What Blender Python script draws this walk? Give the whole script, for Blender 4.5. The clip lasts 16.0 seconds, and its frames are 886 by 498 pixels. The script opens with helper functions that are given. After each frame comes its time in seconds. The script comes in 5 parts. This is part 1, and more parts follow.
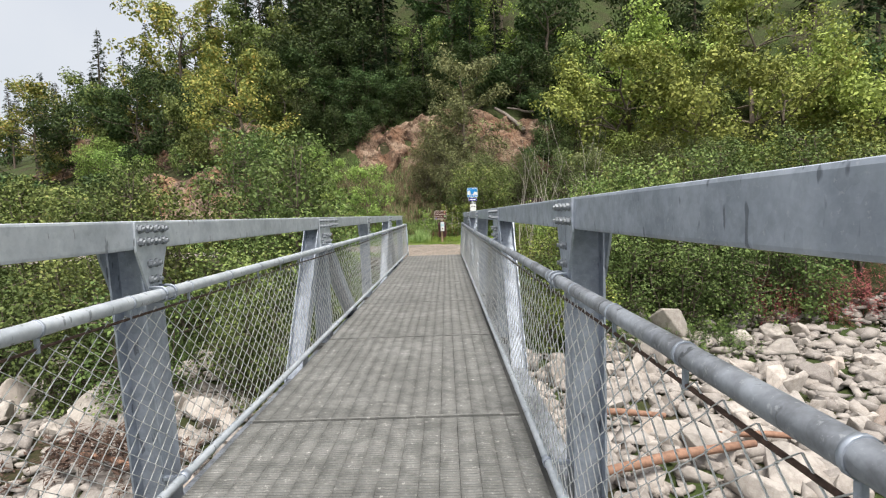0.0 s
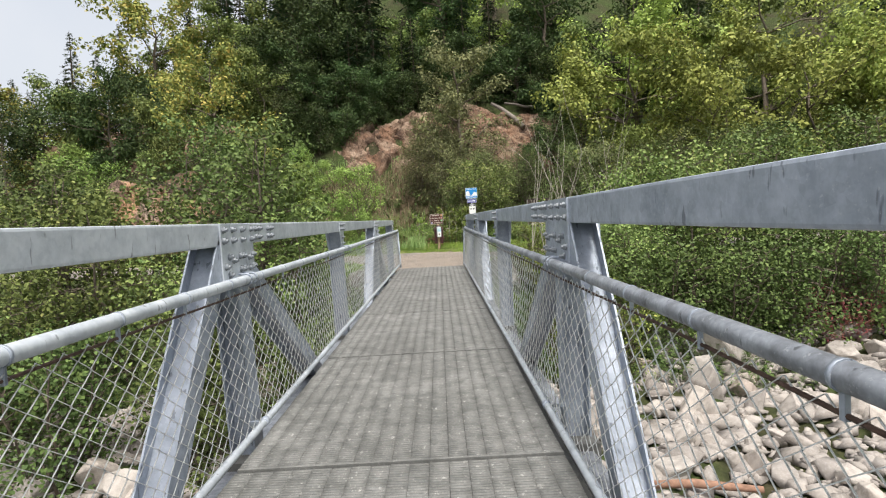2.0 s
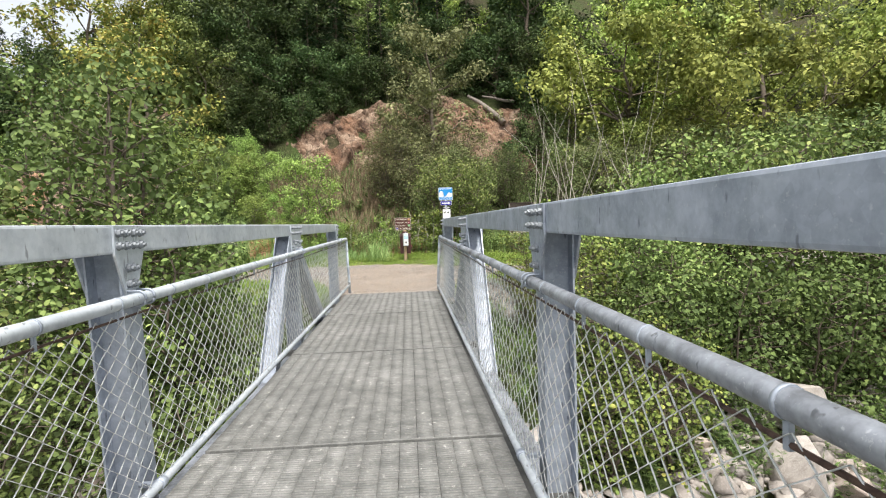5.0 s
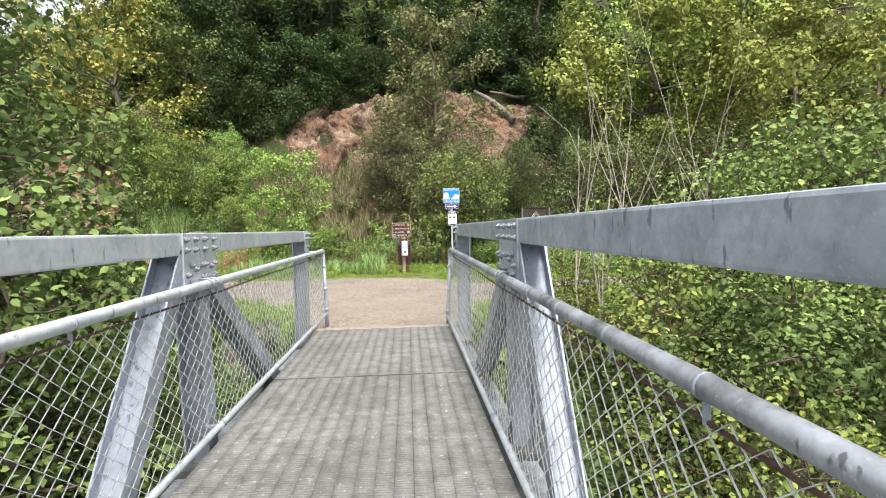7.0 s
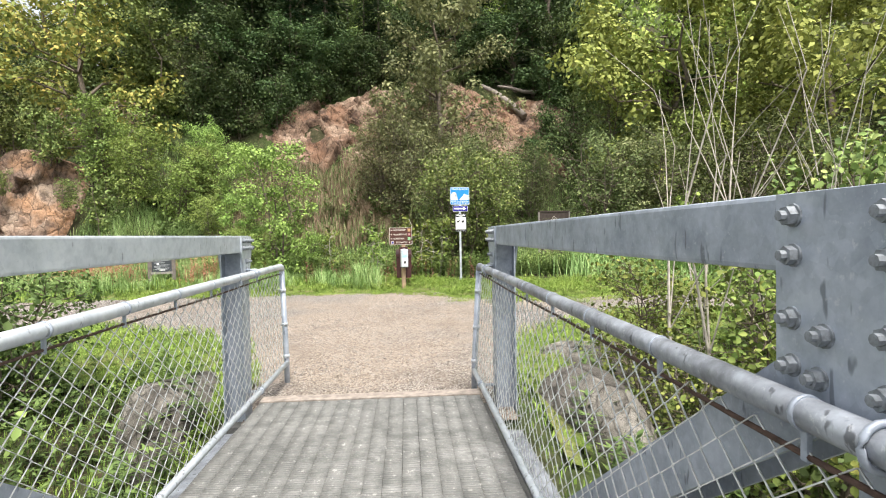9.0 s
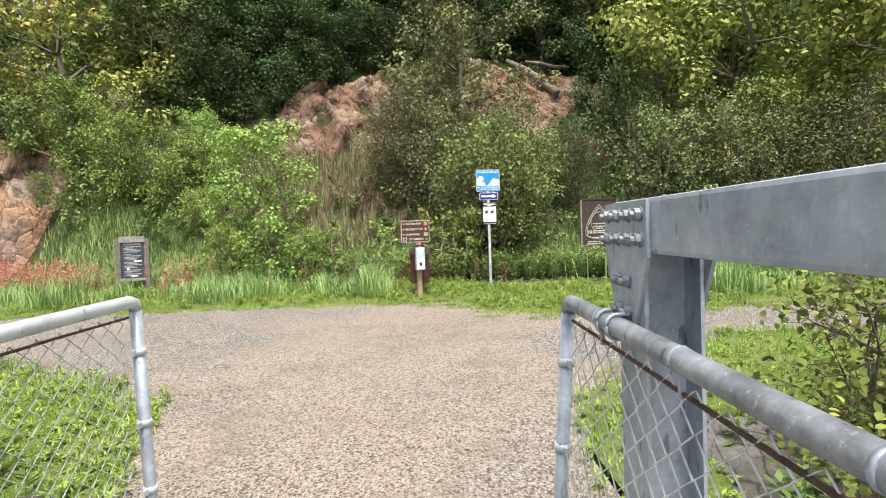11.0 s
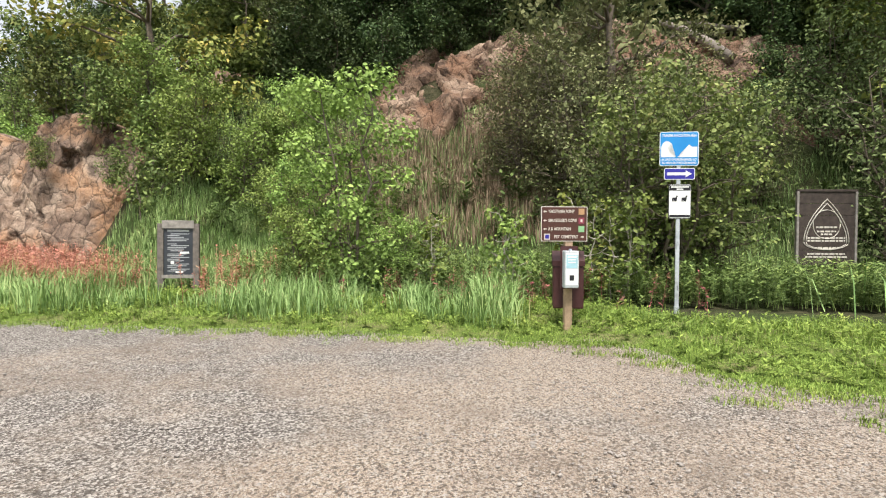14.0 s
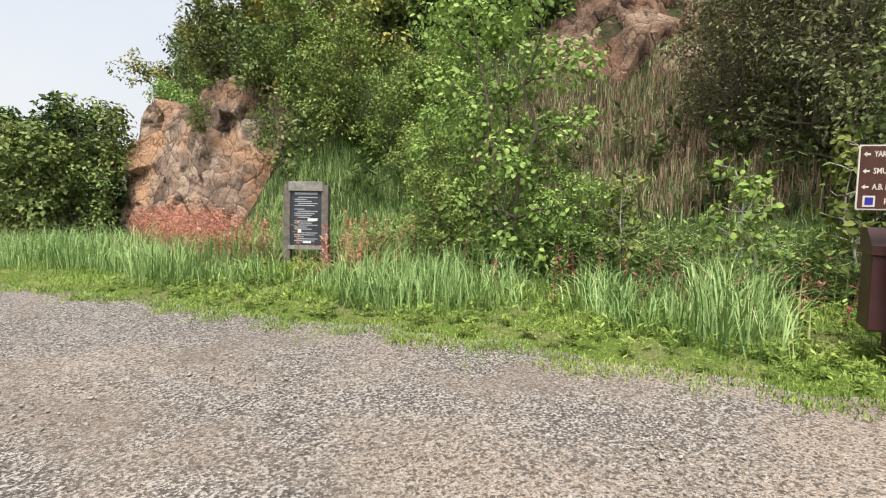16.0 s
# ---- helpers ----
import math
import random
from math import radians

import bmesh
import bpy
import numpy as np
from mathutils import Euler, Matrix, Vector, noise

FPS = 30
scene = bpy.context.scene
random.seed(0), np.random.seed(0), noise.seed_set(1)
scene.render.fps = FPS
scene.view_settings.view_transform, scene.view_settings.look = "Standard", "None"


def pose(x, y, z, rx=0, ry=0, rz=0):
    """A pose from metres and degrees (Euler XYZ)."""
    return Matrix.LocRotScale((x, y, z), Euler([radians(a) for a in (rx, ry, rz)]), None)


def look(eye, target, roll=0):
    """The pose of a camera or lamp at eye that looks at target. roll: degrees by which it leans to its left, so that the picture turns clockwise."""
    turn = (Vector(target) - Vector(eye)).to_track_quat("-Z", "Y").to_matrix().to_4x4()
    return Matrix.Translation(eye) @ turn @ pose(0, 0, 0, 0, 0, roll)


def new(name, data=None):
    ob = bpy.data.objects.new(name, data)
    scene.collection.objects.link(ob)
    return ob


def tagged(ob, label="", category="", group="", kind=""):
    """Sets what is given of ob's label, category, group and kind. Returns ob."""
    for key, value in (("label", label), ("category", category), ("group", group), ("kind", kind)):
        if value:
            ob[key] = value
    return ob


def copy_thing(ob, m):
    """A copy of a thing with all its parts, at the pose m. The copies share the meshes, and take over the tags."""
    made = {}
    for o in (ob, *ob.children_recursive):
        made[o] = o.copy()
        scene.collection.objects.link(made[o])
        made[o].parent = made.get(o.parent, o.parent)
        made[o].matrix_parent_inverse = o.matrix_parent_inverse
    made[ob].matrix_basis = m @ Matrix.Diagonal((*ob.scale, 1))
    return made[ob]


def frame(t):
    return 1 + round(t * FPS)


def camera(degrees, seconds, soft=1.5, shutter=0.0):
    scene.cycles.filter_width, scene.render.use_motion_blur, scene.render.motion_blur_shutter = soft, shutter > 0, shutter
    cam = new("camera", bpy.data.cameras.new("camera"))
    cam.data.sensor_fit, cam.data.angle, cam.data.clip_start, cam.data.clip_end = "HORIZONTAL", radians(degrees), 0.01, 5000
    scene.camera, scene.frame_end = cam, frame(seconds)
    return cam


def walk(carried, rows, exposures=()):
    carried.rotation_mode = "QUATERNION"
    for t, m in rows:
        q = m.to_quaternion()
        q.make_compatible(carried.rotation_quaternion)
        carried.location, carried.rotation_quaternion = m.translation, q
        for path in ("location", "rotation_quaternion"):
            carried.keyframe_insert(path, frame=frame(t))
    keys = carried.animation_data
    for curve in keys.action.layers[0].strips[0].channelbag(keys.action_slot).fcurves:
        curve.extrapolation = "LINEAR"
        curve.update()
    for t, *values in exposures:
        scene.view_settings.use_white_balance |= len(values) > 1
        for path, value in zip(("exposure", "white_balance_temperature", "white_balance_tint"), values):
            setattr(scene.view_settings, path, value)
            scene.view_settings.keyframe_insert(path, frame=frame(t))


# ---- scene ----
cam = camera(78.4, 16.0, soft=1.15)
# seconds, x, y, z, yaw, pitch, roll
ROWS = [
    (0.0, 0.077, -0.129, 1.336, 0.28, -3.60, 1.91),
    (0.5, -0.057, 0.640, 1.332, 0.86, -3.53, 1.83),
    (1.0, -0.073, 1.412, 1.327, 0.45, -3.41, 2.19),
    (1.5, -0.140, 2.192, 1.328, 0.15, -3.49, 2.62),
    (2.0, -0.085, 2.930, 1.309, -0.43, -3.15, 3.15),
    (2.5, -0.164, 3.683, 1.302, -0.86, -3.47, 2.84),
    (3.0, -0.117, 4.409, 1.302, -1.20, -3.65, 2.45),
    (3.5, -0.118, 5.177, 1.293, -2.09, -3.86, 2.39),
    (4.0, -0.077, 5.910, 1.303, -3.10, -3.60, 2.54),
    (6.5, 0.012, 9.727, 1.331, -3.93, -2.08, 1.39),
    (7.0, 0.003, 10.480, 1.348, -3.72, -2.17, 1.36),
    (7.5, 0.049, 11.250, 1.332, -3.74, -2.02, 1.20),
    (8.0, -0.016, 12.023, 1.324, -3.57, -1.87, 1.07),
    (8.5, 0.010, 12.736, 1.324, -3.67, -1.75, 0.79),
    (9.0, -0.055, 13.453, 1.330, -3.89, -1.45, 1.05),
    (11.5, 0.106, 17.238, 1.329, 0.12, -2.47, 2.18),
    (12.0, -0.007, 17.985, 1.282, 2.95, -3.92, 1.48),
    (12.5, -0.131, 18.696, 1.294, 4.88, -3.72, 0.72),
    (13.0, -0.227, 19.422, 1.247, 6.70, -3.08, -0.09),
    (13.5, -0.437, 20.176, 1.214, 8.41, -1.79, -0.49),
    (14.0, -0.591, 20.921, 1.164, 9.54, -1.42, -0.24),
    (14.5, -0.814, 21.609, 1.127, 10.62, -1.38, -0.15),
    (15.0, -0.981, 22.270, 1.081, 12.97, -1.96, 0.83),
    (15.5, -1.296, 22.898, 1.063, 20.08, -3.74, -1.34),
    (16.0, -1.472, 23.410, 1.075, 25.80, -4.58, -0.93),
]
walk(cam, [(t, pose(x, y, z, 90 + pitch, roll, yaw)) for t, x, y, z, yaw, pitch, roll in ROWS],
     [(0.0, 0.12), (3.0, 0.24), (4.0, 0.36), (6.5, 0.55), (9.0, 0.68), (11.5, 0.52), (12.5, 0.48), (14.5, 0.34), (16.0, 0.24)])

# ---- light ----
world = bpy.data.worlds.new("overcast_sky")
scene.world = world
world.use_nodes = True
wn = world.node_tree.nodes
wn.clear()
sky = wn.new("ShaderNodeTexSky")
sky.sky_type = 'NISHITA'
sky.sun_disc = False
sky.sun_elevation = radians(67)
sky.sun_rotation = radians(168)
sky.dust_density = 6.0
sky.air_density = 1.0
sky_bg = wn.new("ShaderNodeBackground")
sky_bg.inputs["Strength"].default_value = 0.05
cloud_noise = wn.new("ShaderNodeTexNoise")
cloud_noise.inputs["Scale"].default_value = 2.2
cloud_noise.inputs["Detail"].default_value = 6
cloud_ramp = wn.new("ShaderNodeValToRGB")
cloud_ramp.color_ramp.elements[0].position, cloud_ramp.color_ramp.elements[0].color = 0.3, (0.84, 0.87, 0.92, 1)
cloud_ramp.color_ramp.elements[1].position, cloud_ramp.color_ramp.elements[1].color = 0.7, (1, 1, 1, 1)
cloud_bg = wn.new("ShaderNodeBackground")
cloud_bg.inputs["Strength"].default_value = 0.66
sky_add = wn.new("ShaderNodeAddShader")
world_out = wn.new("ShaderNodeOutputWorld")
wl = world.node_tree.links
wl.new(sky.outputs[0], sky_bg.inputs[0])
wl.new(cloud_noise.outputs[0], cloud_ramp.inputs[0])
wl.new(cloud_ramp.outputs[0], cloud_bg.inputs[0])
wl.new(sky_bg.outputs[0], sky_add.inputs[0])
wl.new(cloud_bg.outputs[0], sky_add.inputs[1])
wl.new(sky_add.outputs[0], world_out.inputs[0])

sun = new("sun", bpy.data.lights.new("sun", 'SUN'))
sun.data.energy = 4.7
sun.data.angle = radians(22)
sun.data.color = (1.0, 0.96, 0.9)
sun.matrix_world = look((1.5, -7.2, 17), (0, 0, 0))


# ---- materials ----
class Mat:
    """A node material with a few short calls."""

    def __init__(self, name, rough=0.7, metal=0.0, spec=0.4):
        self.m = bpy.data.materials.new(name)
        self.m.use_nodes = True
        self.n, self.l = self.m.node_tree.nodes, self.m.node_tree.links
        self.b = self.n["Principled BSDF"]
        self.b.inputs["Roughness"].default_value = rough
        self.b.inputs["Metallic"].default_value = metal
        self.b.inputs["Specular IOR Level"].default_value = spec
        self.co = self.n.new("ShaderNodeTexCoord").outputs["Object"]

    def world_space(self):
        self.co = self.n.new("ShaderNodeNewGeometry").outputs["Position"]
        return self

    def scaled(self, sx, sy, sz):
        mp = self.n.new("ShaderNodeMapping")
        mp.inputs["Scale"].default_value = (sx, sy, sz)
        self.l.new(self.co, mp.inputs[0])
        return mp.outputs[0]

    def noise(self, scale, detail=4, rough=0.6, co=None, out=0):
        t = self.n.new("ShaderNodeTexNoise")
        t.inputs["Scale"].default_value, t.inputs["Detail"].default_value, t.inputs["Roughness"].default_value = scale, detail, rough
        self.l.new(co or self.co, t.inputs["Vector"])
        return t.outputs[out]

    def voronoi(self, scale, feature='F1', out="Distance", co=None, rand=1.0):
        t = self.n.new("ShaderNodeTexVoronoi")
        t.feature = feature
        t.inputs["Scale"].default_value = scale
        t.inputs["Randomness"].default_value = rand
        self.l.new(co or self.co, t.inputs["Vector"])
        return t.outputs[out]

    def ramp(self, fac, *stops):
        r = self.n.new("ShaderNodeValToRGB")
        e = r.color_ramp.elements
        while len(e) < len(stops):
            e.new(0.5)
        for el, (pos, col) in zip(e, stops):
            el.position = pos
            el.color = (*col, 1) if isinstance(col, tuple) else (col, col, col, 1)
        self.l.new(fac, r.inputs[0])
        return r.outputs[0]

    def mix(self, fac, a, b, kind='MIX'):
        x = self.n.new("ShaderNodeMix")
        x.data_type, x.blend_type = 'RGBA', kind
        for sock, v in ((x.inputs[0], fac), (x.inputs[6], a), (x.inputs[7], b)):
            if isinstance(v, (int, float)):
                sock.default_value = v
            elif isinstance(v, tuple):
                sock.default_value = (*v, 1)
            else:
                self.l.new(v, sock)
        return x.outputs[2]

    def math(self, op, a, b=0.0):
        x = self.n.new("ShaderNodeMath")
        x.operation = op
        for sock, v in zip(x.inputs, (a, b)):
            if isinstance(v, (int, float)):
                sock.default_value = v
            else:
                self.l.new(v, sock)
        return x.outputs[0]

    def island(self):
        return self.n.new("ShaderNodeNewGeometry").outputs["Random Per Island"]

    def object_random(self):
        return self.n.new("ShaderNodeObjectInfo").outputs["Random"]

    def color(self, v):
        if isinstance(v, tuple):
            self.b.inputs["Base Color"].default_value = (*v, 1)
        else:
            self.l.new(v, self.b.inputs["Base Color"])
        return self

    def rough(self, v):
        self.l.new(v, self.b.inputs["Roughness"])
        return self

    def bump(self, height, strength=0.3, dist=0.02):
        bp = self.n.new("ShaderNodeBump")
        bp.inputs["Strength"].default_value, bp.inputs["Distance"].default_value = strength, dist
        self.l.new(height, bp.inputs["Height"])
        self.l.new(bp.outputs[0], self.b.inputs["Normal"])
        return self


def plain(name, col, rough=0.6, metal=0.0, var=0.12, scale=20.0, bump=0.1):
    a = Mat(name, rough, metal)
    n = a.noise(scale, 5)
    lo = tuple(c * (1 - var) for c in col)
    hi = tuple(min(1, c * (1 + var)) for c in col)
    a.color(a.ramp(n, (0.3, lo), (0.7, hi)))
    if bump:
        a.bump(n, bump, 0.01)
    return a.m


def galvanised(name, dark, light, rough=0.5, metal=0.35):
    a = Mat(name, rough, metal).world_space()
    big = a.noise(3.0, 5, 0.65)
    streak = a.noise(30.0, 2, 0.5, a.scaled(1, 1, 0.28))
    spangle = a.voronoi(38.0, out="Color")
    c = a.mix(0.4, a.ramp(big, (0.38, dark), (0.62, light)), a.ramp(a.noise(14.0, 4, 0.7), (0.35, dark), (0.62, light)))
    sp = a.n.new("ShaderNodeRGBToBW")
    a.l.new(spangle, sp.inputs[0])
    c = a.mix(0.10, c, a.ramp(sp.outputs[0], (0.2, 0.25), (0.8, 0.85)), 'OVERLAY')
    c = a.mix(a.ramp(streak, (0.655, 0.0), (0.70, 0.7)), c, tuple(v * 0.42 for v in dark))
    white = a.noise(55.0, 4, 0.7)
    c = a.mix(a.ramp(white, (0.60, 0.0), (0.68, 0.45)), c, (0.62, 0.64, 0.66))
    a.color(c)
    a.rough(a.ramp(a.noise(9.0), (0.3, rough - 0.1), (0.7, rough + 0.15)))
    a.bump(white, 0.06, 0.005)
    return a.m


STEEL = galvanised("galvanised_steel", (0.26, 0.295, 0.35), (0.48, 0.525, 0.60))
# lighter copy; on the left truss its colour also carries the stronger light
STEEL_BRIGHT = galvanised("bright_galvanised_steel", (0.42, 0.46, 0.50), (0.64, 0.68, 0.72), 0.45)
# stained handrail steel; its dark tone also shades the bottom chords
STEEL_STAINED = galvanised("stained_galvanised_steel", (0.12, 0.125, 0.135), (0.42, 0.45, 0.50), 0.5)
WIRE = plain("galvanised_wire", (0.74, 0.75, 0.74), 0.5, 0.1, 0.25, 30, 0)
BOLT = plain("zinc_bolt", (0.24, 0.26, 0.28), 0.62, 0.3, 0.4, 60, 0)
RUST = plain("rusty_rod", (0.09, 0.055, 0.04), 0.8, 0.1, 0.5, 40, 0.3)
# dark grey that paints the shade under the deck and beside its edges
DECK_SHADE = plain("deck_gap_shade", (0.10, 0.10, 0.095), 0.9, 0, 0.3, 10)


def deck_material():
    a = Mat("weathered_deck_grating", 0.75, 0.1).world_space()
    big = a.noise(1.3, 5, 0.6)
    streak = a.noise(5.0, 4, 0.6, a.scaled(1.6, 0.25, 1))
    fine = a.noise(60, 4, 0.7)
    c = a.ramp(big, (0.25, (0.135, 0.138, 0.13)), (0.5, (0.205, 0.207, 0.197)), (0.75, (0.30, 0.30, 0.288)))
    c = a.mix(a.ramp(streak, (0.35, 0.5), (0.65, 0.0)), c, (0.15, 0.15, 0.14))
    c = a.mix(a.ramp(fine, (0.55, 0.0), (0.7, 0.45)), c, (0.52, 0.52, 0.49))
    c = a.mix(a.ramp(a.noise(26, 3, 0.6, a.scaled(1, 0.6, 1)), (0.62, 0.0), (0.69, 0.6)), c, (0.56, 0.55, 0.52))
    c = a.mix(a.math('MULTIPLY', a.island(), 0.45), c, (0.14, 0.14, 0.135))
    c = a.mix(a.ramp(a.noise(0.8, 6, 0.7), (0.5, 0.0), (0.66, 0.45)), c, (0.11, 0.11, 0.105))
    c = a.mix(a.ramp(a.noise(6.0, 6, 0.72), (0.40, 0.55), (0.54, 0.0)), c, (0.085, 0.088, 0.083))
    a.color(c)
    return a.bump(fine, 0.25, 0.004).m


DECK = deck_material()
SANDY = plain("trodden_earth_film", (0.25, 0.215, 0.185), 0.9, 0, 0.4, 14, 0.3)


def gravel_material():
    """Road: bare tan earth where feet go, loose grey stones elsewhere."""
    a = Mat("gravel_and_earth", 0.9, 0, 0.25).world_space()

    def tone(scale):
        bw = a.n.new("ShaderNodeRGBToBW")
        a.l.new(a.voronoi(scale, out="Color"), bw.inputs[0])
        return bw.outputs[0]

    stones = a.ramp(tone(78), (0.30, (0.05, 0.046, 0.044)), (0.5, (0.195, 0.176, 0.16)), (0.72, (0.52, 0.485, 0.445)))
    grit = a.ramp(tone(170), (0.30, (0.16, 0.12, 0.09)), (0.5, (0.315, 0.247, 0.19)), (0.72, (0.50, 0.41, 0.325)))
    pebble = a.ramp(tone(92), (0.62, 0.0), (0.68, 0.7))
    earth = a.mix(pebble, grit, a.ramp(tone(92), (0.6, (0.15, 0.132, 0.12)), (0.66, (0.40, 0.355, 0.31)), (0.72, (0.54, 0.50, 0.45))))
    pos = a.n.new("ShaderNodeSeparateXYZ")
    a.l.new(a.co, pos.inputs[0])
    off = a.math('ABSOLUTE', a.math('ADD', pos.outputs[0], 0.5))
    patch = a.math('ADD', a.noise(0.5, 7, 0.7), a.math('MULTIPLY', a.math('SUBTRACT', a.math('MINIMUM', off, 4.0), 1.9), 0.05))
    c = a.mix(a.ramp(patch, (0.43, 0.1), (0.62, 0.9)), earth, stones)
    c = a.mix(a.ramp(tone(60), (0.27, 0.75), (0.33, 0.0)), c, (0.065, 0.052, 0.043))
    damp = a.noise(0.9, 6, 0.66)
    c = a.mix(a.ramp(damp, (0.52, 0.0), (0.66, 0.5)), c, (0.20, 0.16, 0.128))
    a.color(c)
    h = a.math('ADD', a.voronoi(78), a.math('MULTIPLY', a.voronoi(170), 0.5))
    return a.bump(h, 0.8, 0.02).m


def verge_material():
    """Soil under the mown strip: moss, thatch and bare specks."""
    a = Mat("mossy_verge", 0.95, 0, 0.1).world_space()
    n1, n2 = a.noise(1.6, 5, 0.65), a.noise(38, 5, 0.7)
    c = a.ramp(n2, (0.3, (0.045, 0.07, 0.015)), (0.5, (0.10, 0.15, 0.028)), (0.72, (0.21, 0.25, 0.065)))
    c = a.mix(a.ramp(n1, (0.47, 0.0), (0.64, 0.65)), c, a.ramp(n2, (0.35, (0.11, 0.095, 0.05)), (0.65, (0.30, 0.27, 0.14))))
    a.color(c)
    return a.bump(n2, 0.8, 0.03).m


def ground_material():
    """Hillside and bank soil: leaf litter, moss and reddish earth on the steep parts."""
    a = Mat("hillside_soil", 0.95, 0, 0.15).world_space()
    n1, n2 = a.noise(0.35, 6, 0.6), a.noise(6.0, 6, 0.7)
    litter = a.ramp(n2, (0.3, (0.02, 0.02, 0.012)), (0.5, (0.045, 0.045, 0.022)), (0.7, (0.09, 0.07, 0.045)))
    green = a.ramp(n2, (0.3, (0.025, 0.04, 0.012)), (0.7, (0.07, 0.10, 0.03)))
    c = a.mix(a.ramp(n1, (0.4, 0.0), (0.6, 1.0)), litter, green)
    a.color(c)
    return a.bump(n2, 0.8, 0.1).m


def rock_material(name, dark, mid, light, scale=1.0, orange=None):
    """Fractured rock: joint-bounded blocks of differing tone, stain patches and dark cracks."""
    a = Mat(name, 0.88, 0, 0.25).world_space()
    wob = a.noise(1.3 * scale, 4, out=1)
    co = a.mix(0.30, a.scaled(1.25, 1.25, 0.8), wob)
    n1, n2 = a.noise(0.8 * scale, 6, 0.65), a.noise(11 * scale, 6, 0.72)
    block = a.n.new("ShaderNodeRGBToBW")
    a.l.new(a.voronoi(2.6 * scale, out="Color", co=co), block.inputs[0])
    c = a.ramp(a.math('ADD', a.math('MULTIPLY', n1, 0.82), a.math('MULTIPLY', block.outputs[0], 0.18)), (0.36, dark), (0.49, mid), (0.64, light))
    if orange:
        c = a.mix(a.ramp(a.noise(0.55 * scale, 4, 0.6), (0.46, 0.0), (0.62, 0.75)), c, orange)
    crack = a.voronoi(2.6 * scale, 'DISTANCE_TO_EDGE', co=co)
    fine = a.voronoi(8.0 * scale, 'DISTANCE_TO_EDGE', co=co)
    c = a.mix(a.ramp(fine, (0.0, 0.6), (0.04, 0.0)), c, tuple(v * 0.45 for v in dark))
    c = a.mix(a.ramp(crack, (0.0, 0.8), (0.035, 0.0)), c, tuple(v * 0.3 for v in dark))
    c = a.mix(a.ramp(n2, (0.56, 0.0), (0.74, 0.5)), c, light)
    c = a.mix(a.ramp(n2, (0.30, 0.7), (0.45, 0.0)), c, dark)
    c = a.mix(a.ramp(a.noise(2.2 * scale, 5, 0.7), (0.34, 0.75), (0.47, 0.0)), c, tuple(v * 0.8 for v in dark))
    a.color(c)
    return a.bump(a.math('ADD', n2, a.math('MULTIPLY', a.math('MINIMUM', crack, 0.12), 5.0)), 0.8, 0.07).m


def stone_material():
    a = Mat("riprap_granite", 0.85, 0, 0.3)
    n1, n2 = a.noise(2.5, 5, 0.65), a.noise(24, 5, 0.7)
    tone = a.object_random()
    isl = a.island()
    base = a.ramp(tone, (0.0, (0.28, 0.25, 0.23)), (0.4, (0.46, 0.42, 0.385)), (0.75, (0.58, 0.53, 0.48)), (1.0, (0.48, 0.36, 0.29)))
    base2 = a.ramp(isl, (0.0, (0.22, 0.20, 0.185)), (0.5, (0.40, 0.37, 0.34)), (1.0, (0.52, 0.47, 0.42)))
    c = a.mix(0.5, base, base2)
    c = a.mix(a.ramp(n1, (0.35, 0.55), (0.6, 0.0)), c, (0.16, 0.14, 0.12))
    c = a.mix(a.ramp(n2, (0.5, 0.0), (0.75, 0.45)), c, (0.62, 0.58, 0.54))
    a.color(c)
    return a.bump(n2, 0.5, 0.02).m


def leaf_material(name, cols, shine=0.6):
    """Leaves that let some light through; each leaf, each bough and each plant differs a little."""
    a = Mat(name, shine, 0, 0.12)
    isl, tone = a.island(), a.object_random()
    bough = a.noise(1.1, 3, 0.6)
    pick = a.math('ADD', a.math('MULTIPLY', isl, 0.55), a.math('MULTIPLY', a.math('SUBTRACT', bough, 0.27), 0.98))
    c = a.ramp(pick, *[((i / (len(cols) - 1)) ** 0.75, k) for i, k in enumerate(cols)])
    hsv = a.n.new("ShaderNodeHueSaturation")
    a.l.new(c, hsv.inputs["Color"])
    a.l.new(a.math('ADD', a.math('MULTIPLY', tone, 0.035), 0.472), hsv.inputs["Hue"])
    hsv.inputs["Saturation"].default_value = 0.9
    a.l.new(a.math('ADD', a.math('MULTIPLY', tone, 0.5), 0.72), hsv.inputs["Value"])
    a.color(hsv.outputs[0])
    tr = a.n.new("ShaderNodeBsdfTranslucent")
    a.l.new(hsv.outputs[0], tr.inputs[0])
    mx = a.n.new("ShaderNodeMixShader")
    mx.inputs[0].default_value = 0.12
    a.l.new(a.b.outputs[0], mx.inputs[1])
    a.l.new(tr.outputs[0], mx.inputs[2])
    a.l.new(mx.outputs[0], a.n["Material Output"].inputs[0])
    return a.m


ROAD = gravel_material()
SOIL = ground_material()
VERGE = verge_material()
CLIFF = rock_material("reddish_cliff_rock", (0.085, 0.06, 0.048), (0.23, 0.16, 0.118), (0.44, 0.34, 0.26), 1.0, (0.47, 0.27, 0.15))
SCARP = rock_material("red_earth_scarp", (0.06, 0.038, 0.028), (0.195, 0.127, 0.088), (0.40, 0.30, 0.222), 1.1, (0.235, 0.13, 0.08))
STONE = stone_material()
BOULDER = rock_material("grey_boulder", (0.07, 0.063, 0.055), (0.15, 0.138, 0.12), (0.32, 0.30, 0.265), 1.2)
GRAVEL_STONE = stone_material()
GRAVEL_STONE.name = "loose_gravel"
BARK = plain("grey_brown_bark", (0.13, 0.105, 0.08), 0.9, 0, 0.45, 12, 0.5)
